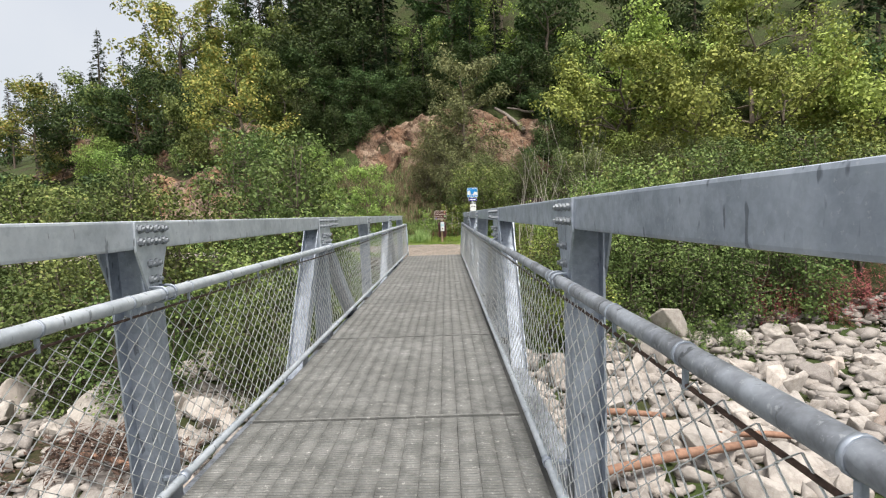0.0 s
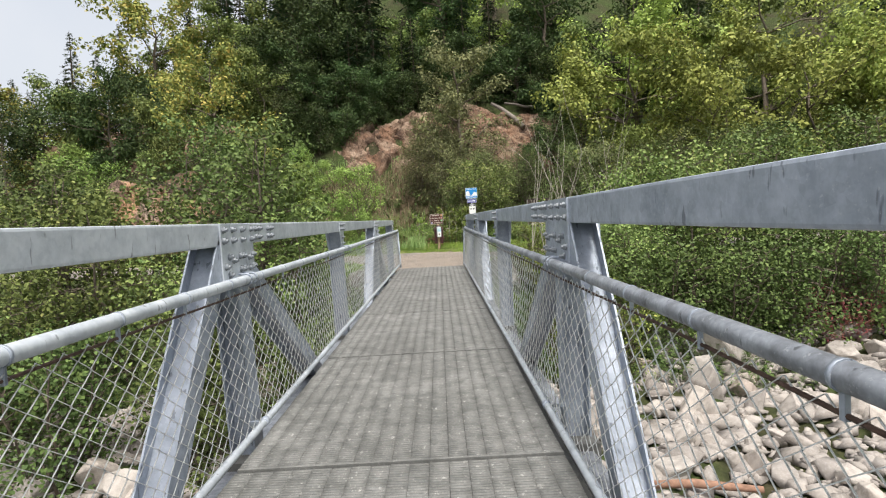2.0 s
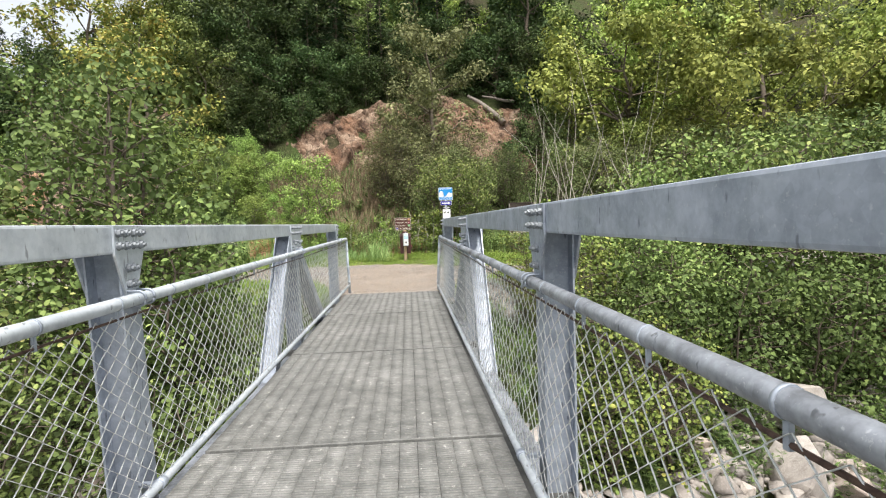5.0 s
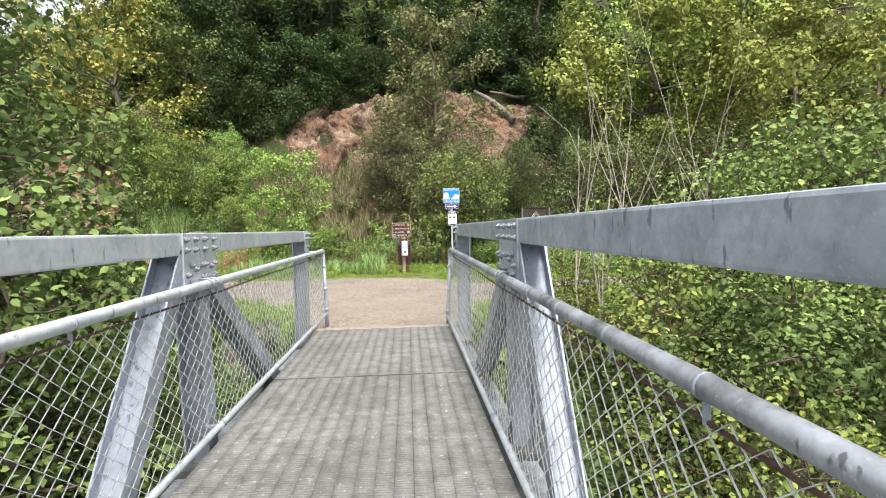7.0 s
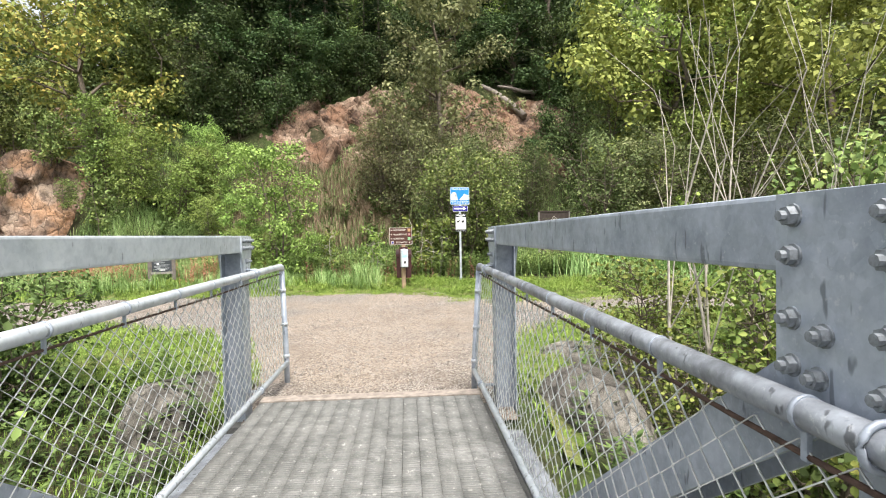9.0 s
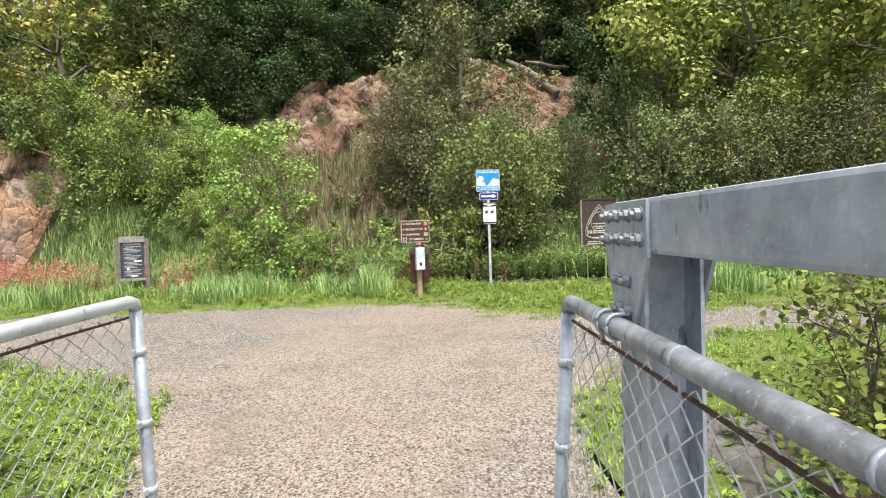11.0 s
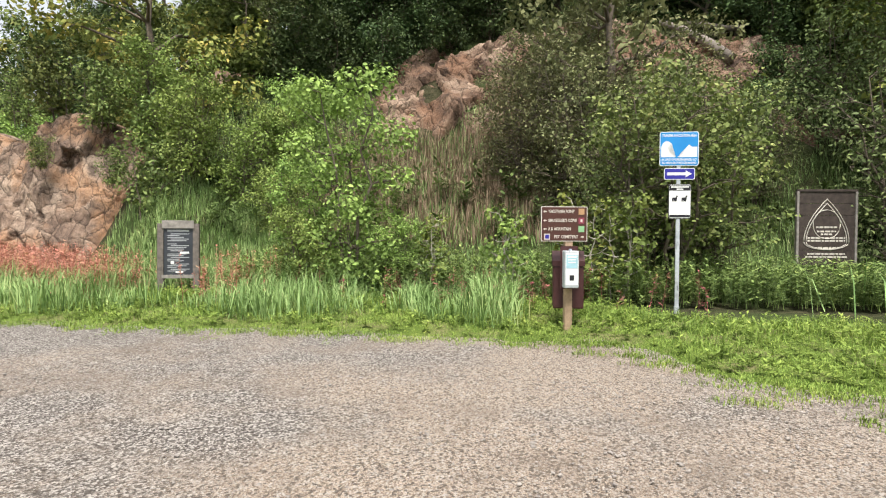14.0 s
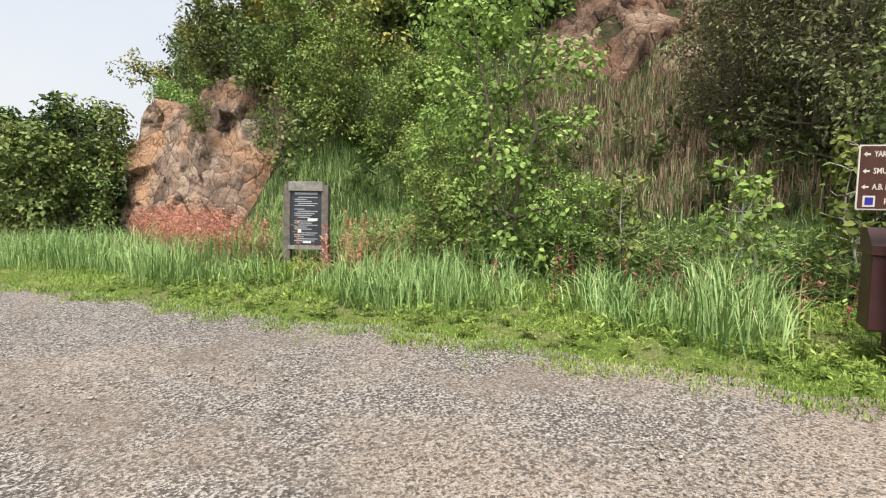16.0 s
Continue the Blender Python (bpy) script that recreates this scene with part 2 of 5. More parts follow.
GREY_LOG = plain("grey_dead_wood", (0.22, 0.19, 0.165), 0.9, 0, 0.4, 10, 0.4)
BARK_PALE = plain("pale_alder_bark", (0.44, 0.40, 0.35), 0.85, 0, 0.35, 14, 0.4)
LEAF_GREEN = leaf_material("green_leaves", [(0.035, 0.057, 0.018), (0.087, 0.138, 0.035), (0.144, 0.215, 0.050), (0.248, 0.319, 0.083)])
LEAF_ALDER = leaf_material("alder_leaves", [(0.038, 0.064, 0.017), (0.108, 0.165, 0.04), (0.185, 0.265, 0.058), (0.29, 0.365, 0.095), (0.38, 0.33, 0.10)])
LEAF_BRIGHT = leaf_material("fresh_green_leaves", [(0.073, 0.121, 0.027), (0.188, 0.296, 0.056), (0.305, 0.457, 0.081), (0.450, 0.591, 0.134)])
LEAF_YELLOW = leaf_material("yellowing_leaves", [(0.078, 0.118, 0.029), (0.174, 0.224, 0.045), (0.291, 0.302, 0.056), (0.448, 0.364, 0.067), (0.493, 0.291, 0.050)])
LEAF_LIME = leaf_material("lime_leaves", [(0.090, 0.136, 0.028), (0.240, 0.324, 0.059), (0.396, 0.494, 0.088), (0.576, 0.612, 0.141)])
LEAF_DARK = leaf_material("dark_green_leaves", [(0.021, 0.041, 0.016), (0.052, 0.098, 0.030), (0.098, 0.167, 0.046), (0.172, 0.247, 0.069)])
LEAF_OLIVE = leaf_material("olive_grey_leaves", [(0.068, 0.086, 0.039), (0.171, 0.196, 0.077), (0.272, 0.298, 0.118), (0.394, 0.383, 0.178)])
LEAF_WILLOW = leaf_material("willow_leaves", [(0.049, 0.076, 0.027), (0.124, 0.176, 0.057), (0.206, 0.275, 0.085), (0.324, 0.379, 0.131)])
NEEDLES = leaf_material("dark_needles", [(0.016, 0.039, 0.017), (0.039, 0.078, 0.034), (0.081, 0.132, 0.057)], 0.6)
PINE = leaf_material("pine_needles", [(0.024, 0.042, 0.017), (0.052, 0.076, 0.028), (0.09, 0.115, 0.045)], 0.6)
LEAF_RED = leaf_material("red_autumn_leaves", [(0.20, 0.075, 0.05), (0.40, 0.12, 0.09), (0.46, 0.22, 0.13), (0.27, 0.25, 0.09)])
LEAF_TURNING = leaf_material("yellow_green_leaves", [(0.06, 0.10, 0.018), (0.15, 0.23, 0.04), (0.27, 0.35, 0.06), (0.44, 0.42, 0.08)])
GRASS = leaf_material("fresh_grass", [(0.085, 0.163, 0.025), (0.170, 0.292, 0.037), (0.276, 0.422, 0.056), (0.446, 0.486, 0.112)])
GRASS_TALL = leaf_material("tall_grass_blades", [(0.090, 0.174, 0.043), (0.192, 0.324, 0.090), (0.324, 0.468, 0.156), (0.504, 0.504, 0.216)])


# ---- building helpers ----
def mesh_np(name, verts, faces, mat, smooth=False):
    me = bpy.data.meshes.new(name)
    verts = np.asarray(verts, dtype=np.float32)
    faces = np.asarray(faces, dtype=np.int32)
    k = faces.shape[1]
    me.vertices.add(len(verts))
    me.vertices.foreach_set("co", verts.ravel())
    me.loops.add(faces.size)
    me.loops.foreach_set("vertex_index", faces.ravel())
    me.polygons.add(len(faces))
    me.polygons.foreach_set("loop_start", np.arange(0, faces.size, k, dtype=np.int32))
    if smooth:
        me.polygons.foreach_set("use_smooth", np.ones(len(faces), dtype=bool))
    me.materials.append(mat)
    me.update(calc_edges=True)
    return me


def part(name, bm, material, parent=None, label=""):
    """Links a bmesh as one mesh object under a thing or a part."""
    me = bpy.data.meshes.new(name)
    bmesh.ops.recalc_face_normals(bm, faces=bm.faces[:])
    bm.to_mesh(me)
    bm.free()
    me.materials.append(material)
    ob = new(name, me)
    ob.parent = parent
    if label:
        ob["label"] = label
    return ob


def piece(name, me, parent, m=None):
    ob = new(name, me)
    ob.parent = parent
    if m is not None:
        ob.matrix_basis = m
    return ob


def box(bm, x0, x1, y0, y1, z0, z1, bevel=0.0, m=None):
    r = bmesh.ops.create_cube(bm, size=1)
    mat = Matrix.LocRotScale(((x0 + x1) / 2, (y0 + y1) / 2, (z0 + z1) / 2), None, (x1 - x0, y1 - y0, z1 - z0))
    bmesh.ops.transform(bm, matrix=(m @ mat) if m else mat, verts=r["verts"])
    if bevel:
        edges = list({e for v in r["verts"] for e in v.link_edges})
        bmesh.ops.bevel(bm, geom=edges, offset=bevel, segments=2, affect='EDGES', profile=0.6)
    return bm


def tube(bm, points, radii, sides=8, cap=True):
    """A round tube through points; radii one number or one per point."""
    pts = [Vector(p) for p in points]
    if not isinstance(radii, (list, tuple)):
        radii = [radii] * len(pts)
    rings = []
    for i, p in enumerate(pts):
        d = (pts[min(i + 1, len(pts) - 1)] - pts[max(i - 1, 0)]).normalized()
        u = d.cross(Vector((0.13, 0.07, 1)) if abs(d.z) < 0.95 else Vector((1, 0, 0))).normalized()
        w = d.cross(u)
        rings.append([bm.verts.new(p + (u * math.cos(a) + w * math.sin(a)) * radii[i]) for a in (2 * math.pi * k / sides for k in range(sides))])
    for a, b in zip(rings, rings[1:]):
        for k in range(sides):
            f = bm.faces.new((a[k], a[(k + 1) % sides], b[(k + 1) % sides], b[k]))
            f.smooth = True
    if cap:
        bm.faces.new(rings[0][::-1])
        bm.faces.new(rings[-1])
    return bm


def prism(bm, outline, x0, x1, m=None):
    """An outline of (y, z) drawn out from x0 to x1."""
    a = [bm.verts.new((x0, y, z)) for y, z in outline]
    b = [bm.verts.new((x1, y, z)) for y, z in outline]
    n = len(a)
    bm.faces.new(a)
    bm.faces.new(b[::-1])
    for k in range(n):
        bm.faces.new((a[k], b[k], b[(k + 1) % n], a[(k + 1) % n]))
    if m:
        bmesh.ops.transform(bm, matrix=m, verts=a + b)
    return bm


def thing(name, label, category, group="", kind="", at=(0, 0, 0)):
    ob = new(name)
    ob.location = at
    ob.empty_display_size = 0.2
    return tagged(ob, label, category, group, kind)


rng = np.random.default_rng(7)


# ---- the lie of the land ----
def smooth_step(a, b, v):
    t = np.clip((v - a) / (b - a), 0, 1)
    return t * t * (3 - 2 * t)


def foot_y(x):
    """Where the hillside starts behind the road."""
    x = np.asarray(x, dtype=float)
    return 31.0 + 0.6 * np.maximum(0, -9 - x) + 1.6 * smooth_step(2, 6, x) - 0.12 * np.maximum(0, x - 8)


def far_edge_y(x):
    """Far edge of the gravel."""
    x = np.asarray(x, dtype=float)
    return 27.75 - 1.9 * smooth_step(0.2, 1.6, x) + 0.10 * np.sin(x * 1.3) + 0.07 * np.sin(x * 4.1 + 1) + 0.05 * np.sin(x * 9.7) - 0.25 * smooth_step(-6, -10, x) + 0.05 * np.maximum(0, -10 - x)


def bank_y(x):
    """Line along which the ground drops to the gully."""
    x = np.asarray(x, dtype=float)
    left = 18.2 + 3.1 * smooth_step(-1.3, -2.7, x) + 0.15 * np.maximum(0, -4 - x)
    right = 3.2 * smooth_step(0.8, 2.5, x) + 0.45 * np.clip(x - 2, 0, 6)
    return left + right + 0.12 * np.sin(x * 3.1)


def near_edge_y(x):
    """Near edge of the gravel: a mouth at the bridge, then back to the line of the road."""
    x = np.asarray(x, dtype=float)
    left = 18.2 + 3.4 * smooth_step(-1.2, -2.5, x) + 0.7 * np.clip(-2.6 - x, 0, 2.6)
    right = 3.0 * smooth_step(0.75, 1.3, x) + 0.95 * np.clip(x - 1.2, 0, 2.6)
    return left + right + 0.10 * np.sin(x * 3.1) + 0.07 * np.sin(x * 7.9 + 1)


def ground_z(x, y):
    x, y = np.asarray(x, dtype=float), np.asarray(y, dtype=float)
    lean = np.where(x < -9, 0.86, 1.0)
    s = (y - foot_y(x)) * lean
    hill = 0.12 * np.clip(s, 0, 3) + 0.62 * np.clip(s - 2.2, 0, 9.8) + 0.86 * np.clip(s - 12, 0, 55) * (1 - 0.6 * smooth_step(-18, -55, x)) + 0.2 * np.maximum(0, s - 67)
    z = -0.15 + 0.0 * x
    z = z + 0.16 * smooth_step(far_edge_y(x), far_edge_y(x) + 2.5, y) * (y > 24)
    z = z + 2.7 * smooth_step(37.6, 43.4, y) * smooth_step(-15.0, -8.0, x) * smooth_step(20.0, 12.0, x)
    z = z + np.maximum(0, hill) + 3.0 * smooth_step(0.6, 3.2, s) * smooth_step(-8.5, -11.5, x)
    # the gully under the bridge
    bank = bank_y(x) - 0.3
    down = smooth_step(bank, bank - 8.5, y) * 2.75
    z = z - down - 0.15 * smooth_step(bank + 0.2, bank - 0.8, y)
    z = z + 2.9 * smooth_step(-4.0, -11.0, y)
    bumps = 0.10 * np.sin(x * 1.7 + y * 0.6) * np.sin(y * 1.3 - x * 0.4) + 0.05 * np.sin(x * 4.3 + 2) * np.sin(y * 3.9)
    rough = np.maximum(smooth_step(0.5, 4, s), smooth_step(bank - 0.5, bank - 2.5, y))
    return z + bumps * rough * 1.3


def ground_at(x, y):
    return float(ground_z(x, y))


def road_mask(x, y):
    return (y > near_edge_y(x)) & (y < far_edge_y(x))


def grid_mesh(name, xs, ys, zf, mat, keep=None):
    X, Y = np.meshgrid(xs, ys)
    Z = zf(X, Y)
    v = np.stack([X.ravel(), Y.ravel(), Z.ravel()], 1)
    nx, ny = len(xs), len(ys)
    i = (np.arange(ny - 1)[:, None] * nx + np.arange(nx - 1)[None, :]).ravel()
    f = np.stack([i, i + 1, i + nx + 1, i + nx], 1)
    if keep is not None:
        c = v[f].mean(1)
        f = f[keep(c[:, 0], c[:, 1])]
        used = np.unique(f)
        remap = np.full(len(v), -1)
        remap[used] = np.arange(len(used))
        v, f = v[used], remap[f]
    return mesh_np(name, v, f, mat, True)


def spaced(*runs):
    return np.unique(np.concatenate([np.arange(a, b, s) for a, b, s in runs]))


gx = spaced((-3000, -300, 300), (-300, -60, 15), (-60, -15, 1.5), (-15, 12, 0.3), (12, 40, 1.5), (40, 300, 15), (300, 3001, 300))
gy = spaced((-3000, -300, 300), (-300, -20, 14), (-20, 0, 1.0), (0, 46, 0.3), (46, 110, 1.5), (110, 300, 15), (300, 3001, 300))
ground = tagged(new("ground", grid_mesh("ground", gx, gy, lambda x, y: ground_z(x, y) - 0.03, SOIL)), "dark leaf litter and mossy soil of the wooded bank", "ground", kind="structure")

road = tagged(new("road", grid_mesh("road", np.arange(-60, 60, 0.12), np.arange(17.6, 29, 0.12),
                                     lambda x, y: ground_z(x, y) + 0.012 * np.sin(x * 2.1 + y) * np.sin(y * 2.7), ROAD, lambda x, y: (y > near_edge_y(x) - 0.5) & (y < far_edge_y(x) + 0.5))),
              "pale gravel and trodden tan earth track", "gravel road", kind="structure")



def verge_mask(x, y):
    far = (y >= far_edge_y(x) - 0.25) & (y < far_edge_y(x) + 2.6)
    near = (y <= near_edge_y(x) + 0.25) & (y > bank_y(x) - 1.2) & (np.abs(x + 0.37) > 1.45) & (np.abs(x) < 9)
    return far | near


def verge_z(x, y):
    """The turf rises softly out of the gravel along both edges."""
    inside = np.where(y > 24.8, y - far_edge_y(x), near_edge_y(x) - y)
    return ground_z(x, y) - 0.035 + 0.06 * smooth_step(-0.1, 0.35, inside)


verge = tagged(new("verge", grid_mesh("verge", np.arange(-22, 16, 0.14), np.arange(15.5, 36, 0.14), verge_z, VERGE, verge_mask)),
               "mossy grass turf beside the gravel track", "verge", kind="structure")

# ---- the footbridge ----
XL, XR = -1.40, 0.69          # inner faces of the two trusses
TOP_L, TOP_R = 1.355, 1.40   # top of the chords
Y0, Y1 = -7.6, 18.10
CH = 0.155
bridge = thing("footbridge", "galvanised steel truss footbridge with chain-link sides and grating deck", "footbridge")

# deck: panels of short cross bars in seventeen rows
DX0, DX1 = -1.26, 0.53


def deck_panel_mesh(length):
    pitch, rows_n = 0.027, 17
    w = (DX1 - DX0) / rows_n
    v, f = [], []
    for j in range(int(length / pitch)):
        y = j * pitch + 0.006
        for r in range(rows_n):
            x0, x1 = DX0 + r * w, DX0 + (r + 1) * w - 0.003
            h = 0.0016 * math.sin(j * 12.9 + r * 78.2)
            b = len(v)
            for yy in (y, y + 0.0165):
                v += [(x0, yy, -0.03), (x1, yy, -0.03), (x1, yy, h), (x0, yy, h)]
            f += [(b + 3, b + 2, b + 6, b + 7), (b, b + 1, b + 2, b + 3), (b + 5, b + 4, b + 7, b + 6), (b + 1, b + 5, b + 6, b + 2), (b + 4, b, b + 3, b + 7)]
    return mesh_np("grating", v, f, DECK)


PANEL = 2.42
panel_me = deck_panel_mesh(PANEL - 0.02)
for k in range(11):
    y = 17.95 - PANEL * (k + 1)
    bm = bmesh.new()
    # added dark sheet: stands in for the shade between the grating bars
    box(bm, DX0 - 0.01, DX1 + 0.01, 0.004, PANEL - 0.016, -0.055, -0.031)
    pn = part("deck_panel", bm, DECK_SHADE, bridge)
    pn.location = (0, y, 0)
    tagged(piece("grating", panel_me, pn), "weathered grey-green grating bars", kind="stuff")
    bm = bmesh.new()
    box(bm, DX0, DX1, -0.016, 0.002, -0.05, 0.003, 0.002)
    part("joint_strip", bm, DECK, pn)
bm = bmesh.new()
box(bm, DX0 - 0.02, DX1 + 0.02, 17.95, 18.10, -0.3, -0.002, 0.006)
part("end_plate", bm, SANDY, bridge, "steel end plate of the deck covered with trodden earth")
for k in range(7):
    bm = bmesh.new()
    y = 18.0 - 3.85 * k
    # beam coloured dark for the shade below the deck
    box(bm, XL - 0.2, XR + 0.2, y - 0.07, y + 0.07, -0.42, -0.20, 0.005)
    part("floor_beam", bm, DECK_SHADE, bridge)


def h_section(bm, a, b, side, width=0.17, depth=0.17, t=0.011):
    """A wide-flange member from a to b (y, z), its inner flange on the truss's inner face: one H outline drawn out."""
    (ya, za), (yb, zb) = a, b
    ln = math.hypot(yb - ya, zb - za)
    m = Matrix.Translation((0, ya, za)) @ Matrix.Rotation(math.atan2(zb - za, yb - ya) - math.pi / 2, 4, 'X')
    xi = XR if side > 0 else XL
    w, q = width / 2, t / 2
    o = [(0, -w), (t, -w), (t, -q), (depth - t, -q), (depth - t, -w), (depth, -w), (depth, w), (depth - t, w), (depth - t, q), (t, q), (t, w), (0, w)]
    lo = [bm.verts.new(m @ Vector((xi + side * x, y, 0))) for x, y in o]
    hi = [bm.verts.new(m @ Vector((xi + side * x, y, ln))) for x, y in o]
    n_ = len(o)
    for k in range(n_):
        bm.faces.new((lo[k], lo[(k + 1) % n_], hi[(k + 1) % n_], hi[k]))
    bm.faces.new(lo)
    bm.faces.new(hi)
    return bm


def bolt_mesh():
    bm = bmesh.new()

    def disc(r, x0, x1, n, turn=0.0):
        ring = [[bm.verts.new((x, r * math.cos(turn + 2 * math.pi * k / n), r * math.sin(turn + 2 * math.pi * k / n))) for k in range(n)] for x in (x0, x1)]
        for k in range(n):
            bm.faces.new((ring[0][k], ring[0][(k + 1) % n], ring[1][(k + 1) % n], ring[1][k]))
        bm.faces.new(ring[1])
    disc(0.0225, 0, 0.004, 12)
    disc(0.0185, 0.004, 0.020, 6, 0.3)
    disc(0.0100, 0.020, 0.032, 8)
    bmesh.ops.recalc_face_normals(bm, faces=bm.faces[:])
    me = bpy.data.meshes.new("bolt")
    bm.to_mesh(me)
    bm.free()
    me.materials.append(BOLT)
    return me


BOLT_ME = bolt_mesh()


def bolts(parent, side, spots, proud):
    for i, (y, z) in enumerate(spots):
        x = (XR - proud) if side > 0 else (XL + proud)
        piece("bolt", BOLT_ME, parent, pose(x, y, z, (i * 37) % 60, 0, 180 if side > 0 else 0))


def plate(name, side, outline, t=0.012, label=""):
    x = XR if side > 0 else XL
    bm = bmesh.new()
    prism(bm, outline, x - side * t, x - side * 0.001)
    # left plates lighter: the brighter light on that side is put into colour
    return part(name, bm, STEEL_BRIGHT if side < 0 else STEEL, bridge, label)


def outer_plate(side, outline, t=0.012):
    """The twin of a gusset plate on the outer face of the truss."""
    x = (XR if side > 0 else XL) + side * 0.171
    bm = bmesh.new()
    prism(bm, outline, x, x + side * t)
    return part("outer_gusset_plate", bm, STEEL, bridge)


for side in (1, -1):
    xi, top, CH, wide, drop = (XR, TOP_R, 0.155, 1.0, 1.0) if side > 0 else (XL, TOP_L, 0.138, 0.8, 0.88)
    pipe_x, pipe_z = (0.637, 0.985) if side > 0 else (-1.337, 0.992)
    toe_x, toe_z = (0.570, 0.03) if side > 0 else (-1.305, 0.045)
    # chords: hollow box above, box below the deck
    bm = bmesh.new()
    xa, xb = sorted((xi, xi + side * 0.155))
    box(bm, xa, xb, Y0, 18.24, top - CH, top, 0.012)
    # left chord in lighter steel, standing in for light on its inner face
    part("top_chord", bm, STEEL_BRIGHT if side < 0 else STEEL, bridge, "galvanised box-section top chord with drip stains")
    bm = bmesh.new()
    # dirt and the shade below the deck, both put into this dark steel
    box(bm, xa, xb, Y0, 18.24, -0.42, -0.25, 0.01)
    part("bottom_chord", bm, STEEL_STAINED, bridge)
    # posts and diagonals
    small = [2.64, 10.30, -5.0] if side > 0 else [2.56, 10.20, -5.0]
    big = [6.50, 14.15, -1.15] if side > 0 else [6.45, 14.22, -1.2]
    low = -0.3
    for y in small + big:
        bm = bmesh.new()
        yo = 0.0 if y in small else (0.06 if side > 0 else 0.05)
        h_section(bm, (y + yo + (0.10 if side < 0 else 0.02), low), (y + yo, top - CH), side)
        part("post", bm, STEEL, bridge)
    bm = bmesh.new()
    h_section(bm, (18.08, low), (18.08, top - CH), side, 0.2)
    part("post", bm, STEEL, bridge)
    for y in big:
        for d0, d1 in ((-1.17, -0.25) if side > 0 else (-1.24, -0.22), (2.15, -0.05)):
            bm = bmesh.new()
            h_section(bm, (y + d1 + (d0 - d1) * 1.03, low), (y + d1, top - CH - 0.004), side, 0.16, 0.165)
            part("diagonal", bm, STEEL, bridge)
    for y in small + [18.10]:
        z1 = top
        a_, b_, d_ = 0.17 * wide, 0.06 * wide, 0.40 * drop
        o = [(y - a_, z1 - 0.005), (y + a_, z1 - 0.005), (y + a_, z1 - CH - 0.01), (y + b_, z1 - d_), (y - b_, z1 - d_), (y - a_, z1 - CH - 0.01)]
        p = plate("gusset_plate", side, o)
        outer_plate(side, o)
        bolts(p, side, [(y + a * wide, z1 - b * drop) for b in (0.045, 0.115) for a in (-0.13, -0.045, 0.045, 0.13)]
              + [(y + a * wide, z1 - b * drop) for b in (0.24, 0.33) for a in (-0.035, 0.035)], 0.012)
    for y in big:
        z1 = top
        w = 0.335 if side > 0 else 0.275
        o = [(y - w, z1 - 0.003), (y + w, z1 - 0.003), (y + w, z1 - 0.36 * drop), (y + w - 0.12, z1 - 0.41 * drop), (y - w, z1 - 0.415 * drop)]
        p = plate("gusset_plate", side, o)
        outer_plate(side, o)
        bolts(p, side, [(y + w * a, z1 - b * drop) for b in (0.045, 0.12) for a in (-0.88, -0.36, 0.22, 0.85)]
              + [(y + w * a, z1 - b * drop) for a, b in ((-0.62, 0.235), (-0.38, 0.265), (-0.85, 0.30), (-0.66, 0.36), (0.02, 0.24), (0.22, 0.24), (0.04, 0.335), (0.24, 0.335),
                                                  (0.86, 0.24), (0.62, 0.26), (0.86, 0.33), (0.66, 0.34))], 0.012)
        if y > 10:
            continue
        e0 = y + w + 0.002
        e1 = e0 + 0.46 * (1.0 if side > 0 else 0.95)
        s = plate("splice_plate", side, [(e0, z1 - 0.012), (e1, z1 - 0.012), (e1, z1 - 0.142 * drop), (e0, z1 - 0.142 * drop)], 0.010)
        bolts(s, side, [(e0 + a, z1 - b * drop) for b in (0.045, 0.11) for a in (0.06, 0.13, 0.33, 0.40)], 0.010)
    y_end = 18.62 if side > 0 else 19.12

    def rail_z(y):
        return pipe_z + 0.045 * max(0.0, (y - 10) / 8.6)

    # handrail pipe with sleeves, tension rod and clips
    bm = bmesh.new()
    tube(bm, [(pipe_x, y, rail_z(y)) for y in np.linspace(Y0, y_end - 0.05, 27)] + [(pipe_x, y_end - 0.012, rail_z(y_end) - 0.012), (pipe_x, y_end, rail_z(y_end) - 0.04)], 0.030, 14)
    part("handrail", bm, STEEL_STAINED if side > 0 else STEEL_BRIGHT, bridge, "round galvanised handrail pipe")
    for k in range(46):
        y = 18.2 - 0.55 * k
        if y < Y0:
            break
        bm = bmesh.new()
        tube(bm, [(pipe_x, y - 0.006, rail_z(y)), (pipe_x, y + 0.006, rail_z(y))], 0.033, 14)
        box(bm, pipe_x - 0.006, pipe_x + 0.006, y - 0.008, y + 0.008, rail_z(y) - 0.085, rail_z(y) - 0.028, 0.002)
        part("rail_tie", bm, STEEL, bridge)
    bm = bmesh.new()
    tube(bm, [(pipe_x, y, rail_z(y) - 0.072 - 0.004 * math.sin(y * 2.3)) for y in np.linspace(Y0, y_end - 0.06, 60)], 0.006, 6)
    part("tension_rod", bm, RUST, bridge, "rusty tension rod under the handrail")
    for y in small + big + [18.10]:
        for d in (-0.045, 0.045):
            bm = bmesh.new()
            pts = []
            for a in np.linspace(-100, 100, 9):
                pts.append((pipe_x - side * 0.037 * math.cos(radians(a)), y + d, rail_z(y) + 0.037 * math.sin(radians(a))))
            pts = [(xi, y + d, pts[0][2])] + pts + [(xi, y + d, pts[-1][2])]
            tube(bm, pts, 0.0065, 6)
            part("u_bolt", bm, STEEL, bridge)
    # toe pipe, brackets
    bm = bmesh.new()
